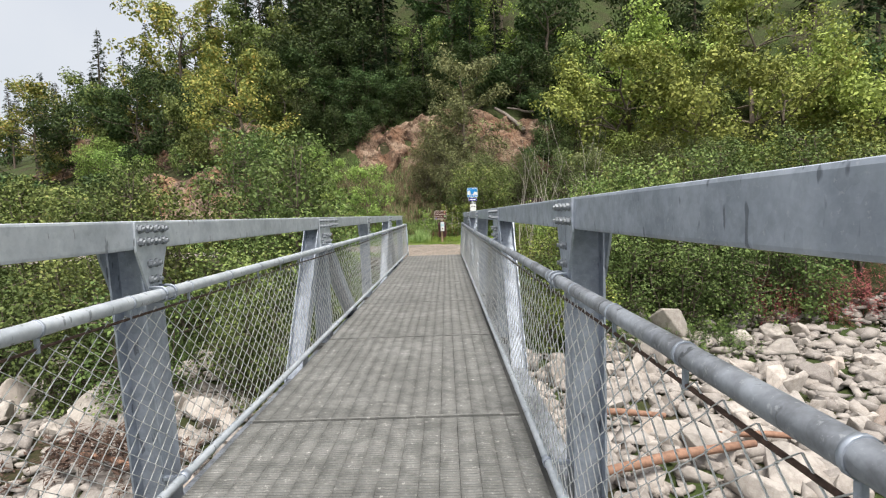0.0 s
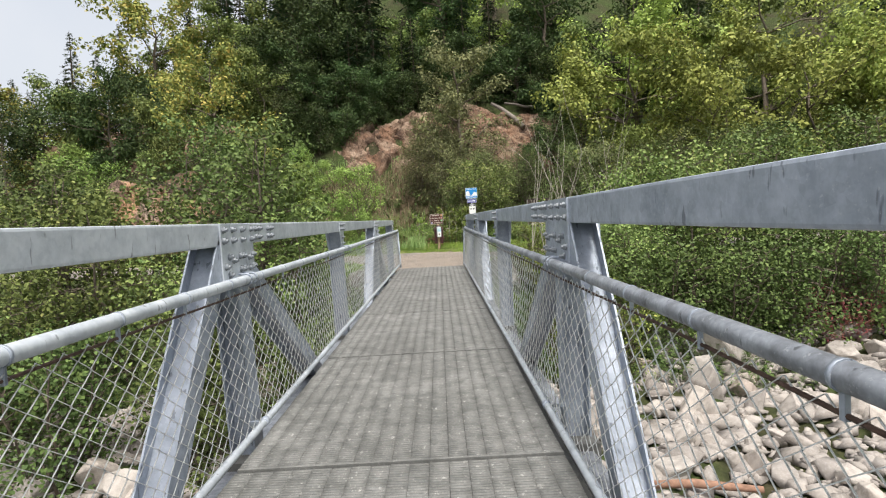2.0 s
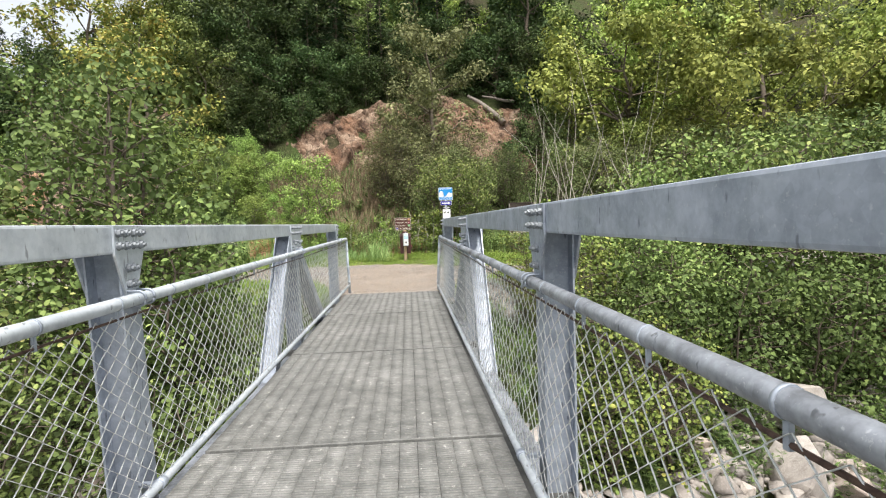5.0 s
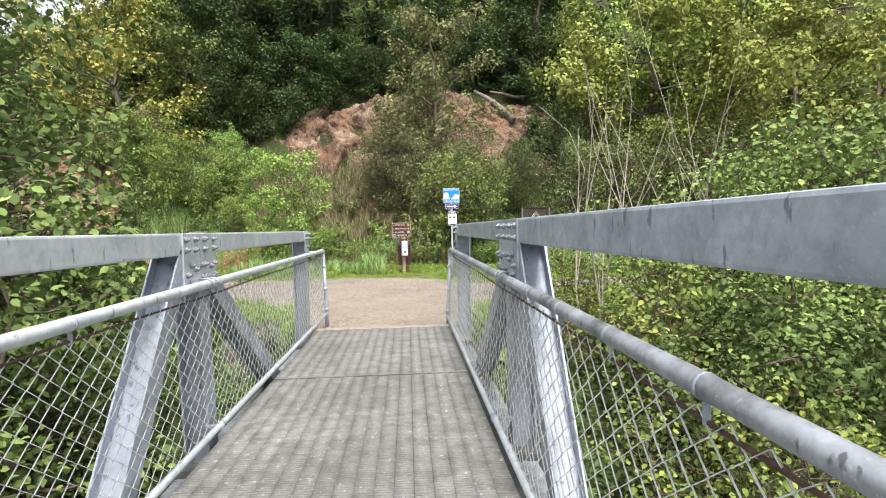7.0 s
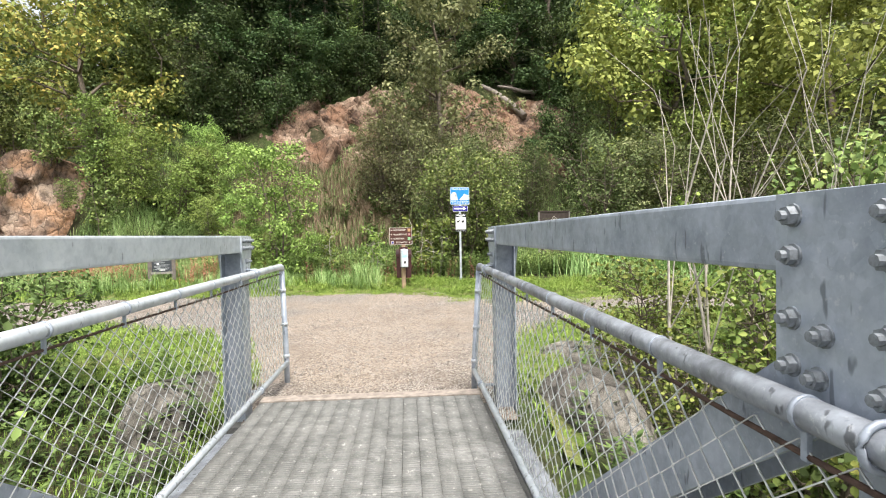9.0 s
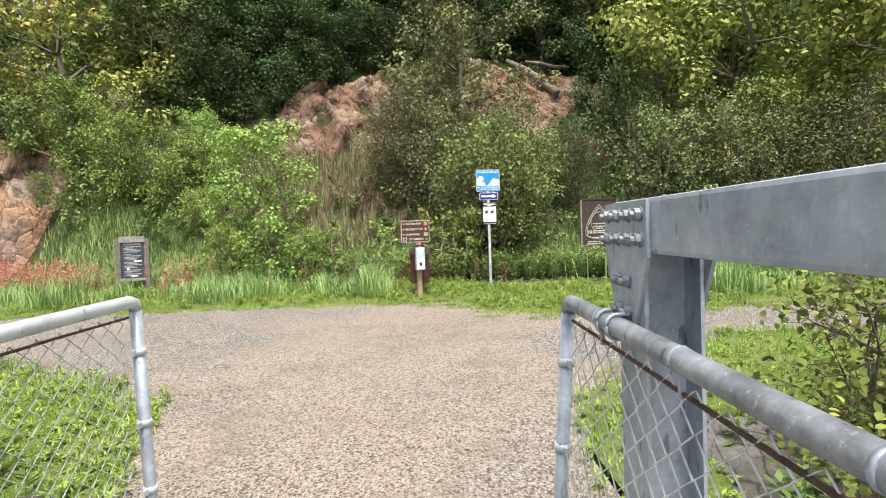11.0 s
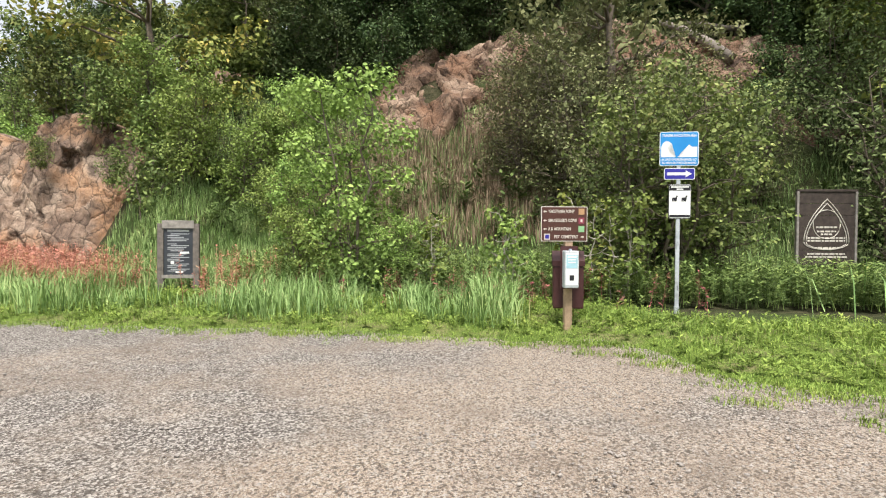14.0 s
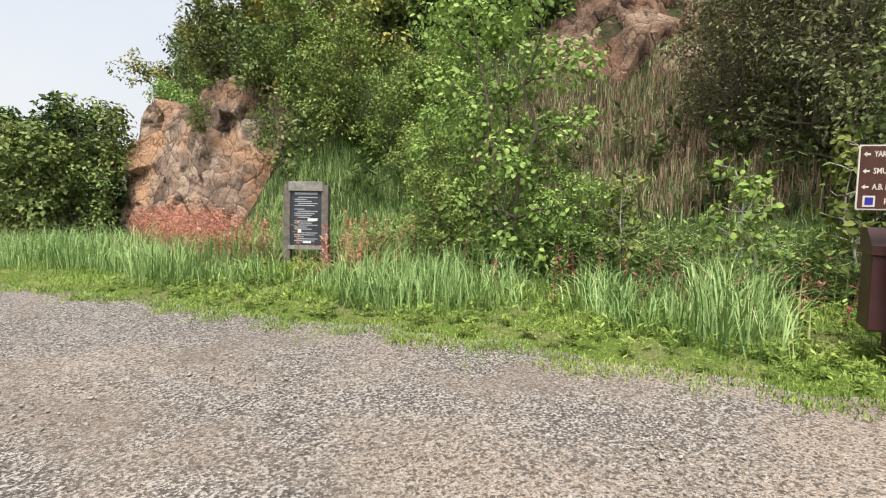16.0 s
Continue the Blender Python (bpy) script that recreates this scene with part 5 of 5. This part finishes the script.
herb("dead_growth", "reddish-brown dead growth above the stones", on_ground(xs, ys), 1.0, LEAF_RED, 66, 22, 0.13)
n = 120
xs, ys = rng.normal(-6.0, 0.8, n), rng.normal(9.2, 0.5, n)
herb("dead_twigs", "rusty dead twigs between the stones", on_ground(xs, ys, 0.2), 0.5, RUST, 67, 10, 0.16)

n = 9000
xs, ys = rng.uniform(-7.5, 2.5, n), rng.uniform(34.0, 39.2, n)
DRY = leaf_material("dry_stalks", [(0.16, 0.11, 0.06), (0.28, 0.21, 0.12), (0.40, 0.32, 0.19), (0.26, 0.28, 0.11)])
blades("dry_stalks", "dry brown stalks on the slope below the scarp", on_ground(xs, ys), 0.6, 0.010, DRY, 71, 0.6)
# shrubs that hang over the cliff
cliff_bush = broadleaf("cliff_shrub", "small green shrub growing on the cliff edge", "bush", 1.9, 0.9, 1800, 0.11, LEAF_ALDER, 36, 5, 0.1, 0.28, BARK, 1, "shrubs on the cliff", 0.6)
cliff_bush.matrix_basis = pose(-14.2, 36.2, 4.6)
for x, y, z, sc in ((-12.4, 36.0, 3.9, 1.3), (-16.0, 36.6, 5.2, 1.2), (-17.8, 36.8, 5.0, 0.8), (-13.2, 35.4, 2.7, 0.55), (-15.4, 35.3, 3.2, 0.5), (-11.3, 34.7, 1.8, 1.1), (-20.6, 35.2, 1.6, 1.5), (-20.2, 34.4, -0.1, 1.2), (-21.4, 34.0, -0.1, 1.8)):
    copy_thing(cliff_bush, pose(x, y, z, 0, 0, x * 50) @ Matrix.Scale(sc, 4))

n = 3600
xs, ys = rng.uniform(-5.5, 5.0, n), rng.uniform(18.2, 24.5, n)
ok = (ys < near_edge_y(xs) + 0.15) & (ys > near_edge_y(xs) - 2.4) & (np.abs(xs + 0.37) > 1.2) & ((xs < 0) | (rng.uniform(0, 1, n) < 0.45))
herb("ground_cover", "low leafy clover and weeds at the edge of the gravel", on_ground(xs, ys)[ok], 0.11, GRASS, 68, 16, 0.05)
n = 1500
xs = rng.uniform(-9, 6, n)
ys = far_edge_y(xs) + 0.2 + rng.uniform(0, 2.6, n)
herb("ground_cover", "low leafy weeds in the grass strip", on_ground(xs, ys), 0.18, GRASS, 69, 14, 0.07)


# ---- signs ----
WHITE = plain("white_sheet", (0.78, 0.79, 0.78), 0.45, 0, 0.04, 8, 0)
BLUE = plain("sky_blue_sheet", (0.02, 0.25, 0.62), 0.4, 0, 0.06, 6, 0)
NAVY = plain("navy_sheet", (0.03, 0.03, 0.30), 0.4, 0, 0.06, 6, 0)
BROWN = plain("brown_sheet", (0.075, 0.03, 0.022), 0.5, 0, 0.15, 12, 0.02)
BIN_BROWN = plain("brown_plastic", (0.06, 0.022, 0.022), 0.45, 0, 0.15, 8, 0.05)
BLACK = plain("black_print", (0.02, 0.02, 0.025), 0.6, 0, 0.1, 8, 0)
WOOD = plain("raw_timber", (0.38, 0.27, 0.18), 0.8, 0, 0.25, 16, 0.3)
OLD_WOOD = plain("dark_weathered_timber", (0.055, 0.042, 0.036), 0.85, 0, 0.4, 9, 0.5)
GREY_BROWN = plain("grey_brown_timber", (0.15, 0.13, 0.115), 0.85, 0, 0.35, 12, 0.4)
GREY_WOOD = plain("grey_weathered_timber", (0.26, 0.24, 0.22), 0.85, 0, 0.3, 14, 0.4)
PANEL_BLACK = plain("dark_info_panel", (0.045, 0.05, 0.06), 0.35, 0, 0.2, 5, 0)
PANEL_GREY = plain("faded_print", (0.42, 0.44, 0.46), 0.5, 0, 0.2, 30, 0)
CREAM = plain("cream_paint", (0.62, 0.58, 0.52), 0.6, 0, 0.08, 20, 0)
TAN = plain("tan_symbol", (0.45, 0.27, 0.14), 0.5, 0, 0.1, 20, 0)
MAROON = plain("maroon_symbol", (0.25, 0.05, 0.08), 0.5, 0, 0.1, 20, 0)
GREEN_SYM = plain("green_symbol", (0.25, 0.48, 0.25), 0.5, 0, 0.1, 20, 0)
TEAL = plain("pale_blue_print", (0.35, 0.58, 0.66), 0.4, 0, 0.1, 20, 0)


def rounded(bm, w, h, r, y0, y1, cx=0.0, cz=0.0):
    """An upright board of rounded outline, facing -y."""
    pts = []
    for sx, sz, a0 in ((1, 1, 0), (-1, 1, 90), (-1, -1, 180), (1, -1, 270)):
        for a in (0, 30, 60, 90):
            pts.append((cx + sx * (w / 2 - r) + r * math.cos(radians(a0 + a)), cz + sz * (h / 2 - r) + r * math.sin(radians(a0 + a))))
    flat_board(bm, pts, y0, y1)
    return bm


def flat_board(bm, outline, y0, y1):
    """An outline of (x, z) with thickness from y0 (front) to y1."""
    a = [bm.verts.new((x, y0, z)) for x, z in outline]
    b = [bm.verts.new((x, y1, z)) for x, z in outline]
    k = len(a)
    fa = bm.faces.new(a)
    fb = bm.faces.new(b[::-1])
    for i in range(k):
        bm.faces.new((a[i], b[i], b[(i + 1) % k], a[(i + 1) % k]))
    bmesh.ops.triangulate(bm, faces=[fa, fb])


def lettering(name, text, size, x, y, z, mat, parent, align='CENTER', width=None, shear=0.0):
    cu = bpy.data.curves.new(name, 'FONT')
    cu.body, cu.size, cu.align_x, cu.align_y, cu.extrude, cu.offset = text, size, align, 'CENTER', 0.001, size * 0.018
    cu.resolution_u = 2
    cu.shear = shear
    tmp = bpy.data.objects.new(name, cu)
    me = bpy.data.meshes.new_from_object(tmp)
    me.name = name
    bpy.data.objects.remove(tmp)
    xs_ = [v.co.x for v in me.vertices]
    k = width / (max(xs_) - min(xs_)) if width else 1.0
    ob = new(name, me)
    me.materials.clear()
    me.materials.append(mat)
    ob.parent = parent
    ob.matrix_basis = pose(x, y, z, 90) @ Matrix.Diagonal((k, 1, 1, 1))
    return ob


def slab(name, x0, x1, y0, y1, z0, z1, mat, parent, bevel=0.0, label=""):
    bm = bmesh.new()
    box(bm, x0, x1, y0, y1, z0, z1, bevel)
    return part(name, bm, mat, parent, label)


def bars(parent, rows_, mat, y):
    for x0, x1, z0, z1 in rows_:
        slab("text_line", x0, x1, y - 0.001, y, z0, z1, mat, parent)


# evacuation sign on its steel post
ev = thing("evacuation_sign", "blue tsunami evacuation sign and white notice on a steel post", "sign", at=(1.575, 29.72, ground_at(1.575, 29.72) - 0.02))
ev.rotation_euler = (0, 0, radians(4))
z0 = -ev.location.z
bm = bmesh.new()
box(bm, -0.028, 0.028, 0.002, 0.008, -0.3, 2.72 + z0)
box(bm, -0.028, -0.022, 0.008, 0.03, -0.3, 2.72 + z0)
box(bm, 0.022, 0.028, 0.008, 0.03, -0.3, 2.72 + z0)
part("post", bm, STEEL_BRIGHT, ev, "galvanised channel post")
slab("post_sleeve", -0.035, 0.035, -0.006, 0.036, -0.1, 0.1, STEEL_BRIGHT, ev, 0.003)
zc = 2.50 + z0
bm = bmesh.new()
rounded(bm, 0.575, 0.52, 0.03, -0.004, 0.0, 0, zc)
board = part("blue_board", bm, WHITE, ev, "blue and white wave sign board")
bm = bmesh.new()
rounded(bm, 0.555, 0.50, 0.024, -0.006, -0.004, 0, zc)
part("blue_field", bm, BLUE, board)
crest = [(-0.275, -0.125), (-0.05, -0.125), (-0.085, -0.10), (-0.135, -0.075), (-0.165, -0.035), (-0.172, 0.015), (-0.155, 0.05), (-0.13, 0.055), (-0.105, 0.035), (-0.115, 0.08), (-0.155, 0.112), (-0.205, 0.115), (-0.25, 0.085), (-0.275, 0.03)]
hill = [(-0.03, -0.125), (0.275, -0.125), (0.275, 0.03), (0.20, 0.03), (0.175, 0.035), (0.15, 0.065), (0.12, 0.03), (0.085, -0.02), (0.055, -0.075), (0.02, -0.10)]
for shape in (crest, hill):
    bm = bmesh.new()
    flat_board(bm, [(x * 0.96, zc + z) for x, z in shape], -0.0075, -0.006)
    part("wave_symbol", bm, WHITE, board, "white wave and hill shape")
lettering("lettering", "TSUNAMI EVACUATION AREA", 0.06, 0, -0.0075, zc + 0.20, WHITE, board, width=0.51)
lettering("lettering", "IN CASE OF EARTHQUAKE, GO", 0.05, 0, -0.0075, zc - 0.165, WHITE, board, width=0.51)
lettering("lettering", "TO HIGH GROUND OR INLAND", 0.05, 0, -0.0075, zc - 0.215, WHITE, board, width=0.51)
zc = 2.12 + z0
bm = bmesh.new()
rounded(bm, 0.455, 0.175, 0.025, -0.004, 0.0, 0.01, zc)
arrow = part("arrow_board", bm, WHITE, ev, "navy arrow plate")
bm = bmesh.new()
rounded(bm, 0.435, 0.155, 0.02, -0.006, -0.004, 0.01, zc)
part("navy_field", bm, NAVY, arrow)
bm = bmesh.new()
flat_board(bm, [(-0.17, zc - 0.022), (0.10, zc - 0.022), (0.10, zc - 0.052), (0.195, zc), (0.10, zc + 0.052), (0.10, zc + 0.022), (-0.17, zc + 0.022)], -0.0075, -0.006)
part("arrow_symbol", bm, WHITE, arrow, "white arrow")
zc = 1.70 + z0
bm = bmesh.new()
rounded(bm, 0.335, 0.53, 0.03, -0.004, 0.0, 0.02, zc)
notice = part("notice_board", bm, BLACK, ev, "white trail notice with black edge")
bm = bmesh.new()
rounded(bm, 0.315, 0.51, 0.024, -0.006, -0.004, 0.02, zc)
part("white_field", bm, WHITE, notice)
slab("header_band", -0.135, 0.175, -0.0072, -0.006, zc + 0.165, zc + 0.245, BLACK, notice)
slab("footer_band", -0.135, 0.175, -0.0072, -0.006, zc - 0.245, zc - 0.205, BLACK, notice)
bars(notice, [(-0.11, 0.15, zc + 0.21, zc + 0.23), (-0.03, 0.07, zc + 0.178, zc + 0.196)], WHITE, -0.0072)
for cx in (-0.055, 0.085):
    bm = bmesh.new()
    flat_board(bm, [(cx - 0.04, zc + 0.0), (cx - 0.028, zc + 0.0), (cx - 0.026, zc + 0.03), (cx + 0.012, zc + 0.03), (cx + 0.014, zc), (cx + 0.026, zc), (cx + 0.03, zc + 0.06), (cx + 0.045, zc + 0.07), (cx + 0.04, zc + 0.09), (cx + 0.022, zc + 0.085), (cx + 0.016, zc + 0.06), (cx - 0.04, zc + 0.058)], -0.0075, -0.006)
    part("symbol", bm, BLACK, notice)

# brown direction board, its post, the bag dispenser and the bin behind
bs = thing("trail_direction_sign", "brown trail direction board with white lettering on a timber post", "sign", at=(-0.20, 28.33, ground_at(-0.2, 28.33) - 0.02))
z0 = -bs.location.z
bm = bmesh.new()
box(bm, 0.02, 0.12, 0.005, 0.10, -0.3, 1.12 + z0, 0.006)
part("post", bm, WOOD, bs, "raw timber post")
zc = 1.325 + z0
bm = bmesh.new()
rounded(bm, 0.635, 0.465, 0.012, -0.004, 0.004, 0, zc)
dir_board = part("board", bm, CREAM, bs)
dir_board.scale = (0.985, 1, 1)
bs.rotation_euler = (0, 0, radians(13))
bm = bmesh.new()
rounded(bm, 0.615, 0.445, 0.010, -0.006, -0.004, 0, zc)
part("brown_field", bm, BROWN, dir_board)


def small_arrow(x, z, d):
    bm = bmesh.new()
    flat_board(bm, [(x - d * 0.022, z + 0.007), (x + d * 0.002, z + 0.007), (x + d * 0.002, z + 0.018), (x + d * 0.024, z), (x + d * 0.002, z - 0.018), (x + d * 0.002, z - 0.007), (x - d * 0.022, z - 0.007)], -0.0075, -0.006)
    part("arrow", bm, CREAM, dir_board)


for i, (txt, wd) in enumerate((("YAKUTANIA POINT", 0.36), ("SMUGGLER'S COVE", 0.39), ("A.B. MOUNTAIN", 0.31))):
    z = zc + (0.165, 0.045, -0.068)[i]
    small_arrow(-0.265, z, -1)
    lettering("lettering", txt, 0.058, -0.22, -0.0075, z, CREAM, dir_board, 'LEFT', wd)
    slab("symbol_tile", 0.195, 0.275, -0.0075, -0.006, z - 0.04, z + 0.04, (TAN, MAROON, GREEN_SYM)[i], dir_board)
slab("tile_mark", 0.222, 0.248, -0.009, -0.0075, zc + 0.025, zc + 0.065, CREAM, dir_board)
slab("symbol_tile", -0.275, -0.195, -0.0075, -0.006, zc - 0.21, zc - 0.13, CREAM, dir_board)
slab("tile_mark", -0.262, -0.208, -0.009, -0.0075, zc - 0.197, zc - 0.143, NAVY, dir_board)
lettering("lettering", "PET CEMETERY", 0.058, -0.14, -0.0075, zc - 0.172, CREAM, dir_board, 'LEFT', 0.33)
small_arrow(0.25, zc - 0.172, 1)
dp = thing("bag_dispenser", "grey pet-waste bag dispenser with pale blue label on the sign post", "dispenser", at=(-0.13, 28.345, 0))
dp.rotation_euler = (0, 0, radians(13))
slab("box_body", -0.095, 0.095, -0.13, 0.003, 0.48, 0.97, STEEL_BRIGHT, dp, 0.012)
slab("back_plate", -0.12, 0.12, -0.002, 0.004, 0.46, 1.03, BIN_BROWN, dp, 0.001, "brown mounting plate")
slab("label_sheet", -0.082, 0.082, -0.132, -0.130, 0.52, 0.94, WHITE, dp, 0, "white label")
slab("label_field", -0.075, 0.075, -0.1335, -0.132, 0.74, 0.92, TEAL, dp, 0, "pale blue print")
bars(dp, [(-0.06, 0.06, 0.88, 0.905), (-0.05, 0.05, 0.845, 0.86), (-0.05, 0.05, 0.81, 0.825)], WHITE, -0.1335)
slab("slot", -0.03, 0.03, -0.135, -0.130, 0.58, 0.65, BLACK, dp, 0.002)
slab("lock", -0.02, 0.02, -0.06, -0.04, 0.97, 0.995, STEEL, dp, 0.004)
tb = thing("litter_bin", "dark brown lidded litter bin behind the sign post", "litter bin", at=(-0.13, 28.62, ground_at(-0.13, 28.62)))
slab("bin_body", -0.205, 0.205, -0.17, 0.17, 0.28, 0.86, BIN_BROWN, tb, 0.02)
bm = bmesh.new()
prism(bm, [(-0.185, 0.86), (0.185, 0.86), (0.185, 1.06), (0.0, 1.06), (-0.185, 0.93)], -0.215, 0.215)
part("lid", bm, BIN_BROWN, tb)
slab("stand", -0.06, 0.06, -0.06, 0.06, -0.2, 0.28, BIN_BROWN, tb, 0.004)

# information kiosk in the grass
kx, ky = -7.58, 30.72
kz = ground_at(kx, ky)
ks = thing("information_stand", "low weathered timber information stand with dark printed panel", "information board", at=(kx, ky, kz))
ks.rotation_euler = (radians(-2), 0, radians(22))
t0, t1 = 0.36 - kz, 1.42 - kz
for sx in (-1, 1):
    xa, xb = sorted((sx * 0.27, sx * 0.385))
    slab("side_post", xa, xb, -0.07, 0.07, -0.25, t1 - 0.04, GREY_BROWN, ks, 0.008)
slab("cap_board", -0.295, 0.295, -0.085, -0.05, t1 - 0.14, t1 + 0.02, GREY_WOOD, ks, 0.006, "pale grey weathered cap board")
panel = slab("panel", -0.27, 0.27, -0.05, -0.03, t0, t1 - 0.14, PANEL_BLACK, ks, 0.002, "dark printed information panel")
slab("back_board", -0.27, 0.27, -0.028, 0.02, t0 - 0.02, t1 - 0.06, OLD_WOOD, ks)
slab("sill_board", -0.30, 0.30, -0.08, -0.03, t0 - 0.07, t0, GREY_WOOD, ks, 0.005)
lines = [(-0.2, 0.2, t1 - 0.20, t1 - 0.165)]
z = t1 - 0.24
k = 0
while z > t0 + 0.06:
    lines.append((-0.2 + 0.06 * (k % 3 == 0), 0.2 - 0.13 * (k % 4 == 1) - 0.05 * (k % 3), z - 0.014, z))
    z -= 0.034 + 0.03 * (k % 5 == 4)
    k += 1
bars(panel, lines, PANEL_GREY, -0.0505)
bars(panel, [(0.03, 0.2, t0 + 0.42, t0 + 0.46), (-0.05, 0.09, t0 + 0.04, t0 + 0.07), (-0.14, -0.08, t0 + 0.22, t0 + 0.27)], WHITE, -0.052)

# carved wooden sign
wx, wy = 5.55, 33.7
wz = ground_at(wx, wy)
ws = thing("carved_wooden_sign", "dark weathered timber sign carved with a pointed arch emblem", "sign", at=(wx, wy, wz))
ws.rotation_euler = (0, 0, radians(9))
b0, b1 = 0.62 - wz, 2.13 - wz
for sx in (-0.52, 0.52):
    slab("post", sx - 0.06, sx + 0.06, 0.04, 0.14, -0.3, b1 + 0.02, OLD_WOOD, ws, 0.006)
hgt = (b1 - b0) / 6
for k in range(6):
    pl = slab("plank", -0.60, 0.60, 0.0, 0.04, b0 + k * hgt + 0.003, b0 + (k + 1) * hgt - 0.003, OLD_WOOD, ws, 0.003)
for x0, x1, za, zb in ((-0.645, -0.595, b0 - 0.03, b1 + 0.03), (0.595, 0.645, b0 - 0.03, b1 + 0.03), (-0.645, 0.645, b1, b1 + 0.05), (-0.645, 0.645, b0 - 0.05, b0)):
    slab("frame_rail", x0, x1, -0.02, 0.045, za, zb, GREY_WOOD if x1 - x0 < 0.1 else OLD_WOOD, ws, 0.005)
slab("lower_board", -0.55, 0.55, 0.02, 0.05, b0 - 0.42, b0 - 0.06, OLD_WOOD, ws, 0.004)


def groove(points, r=0.009):
    bm = bmesh.new()
    tube(bm, [(x, -0.003, z) for x, z in points], r, 5)
    part("carved_line", bm, CREAM, ws, "cream painted carved line")


cz = (b0 + b1) / 2
for k in (1.0, 0.9):
    arch = []
    for t in np.linspace(0, 1, 12):
        arch.append((-0.48 * k * (1 - t ** 1.9), cz - 0.32 + 0.92 * k * t))
    arch2 = [(-x, z) for x, z in arch[::-1]][1:]
    low = [(0.48 * k * math.cos(a), cz - 0.32 - 0.16 * k * math.sin(a)) for a in np.linspace(0, math.pi, 10)]
    groove(arch + arch2 + low[1:])
groove([(0.29 * math.cos(a), cz + 0.06 + 0.31 * math.sin(a)) for a in np.linspace(0, 2 * math.pi, 26)])
rows_ = []
for z, w in ((0.0, 0.22), (-0.09, 0.2), (-0.15, 0.12), (-0.23, 0.40), (-0.29, 0.40), (-0.44, 0.24), (-0.57, 0.40), (-0.635, 0.44)):
    x = -w
    i = 0
    while x < w:
        step = 0.05 + 0.03 * ((i * 7) % 3)
        rows_.append((x, min(w, x + step), cz + z - 0.017, cz + z + 0.017))
        x += step + 0.02
        i += 1
bars(ws, rows_, CREAM, -0.0005)
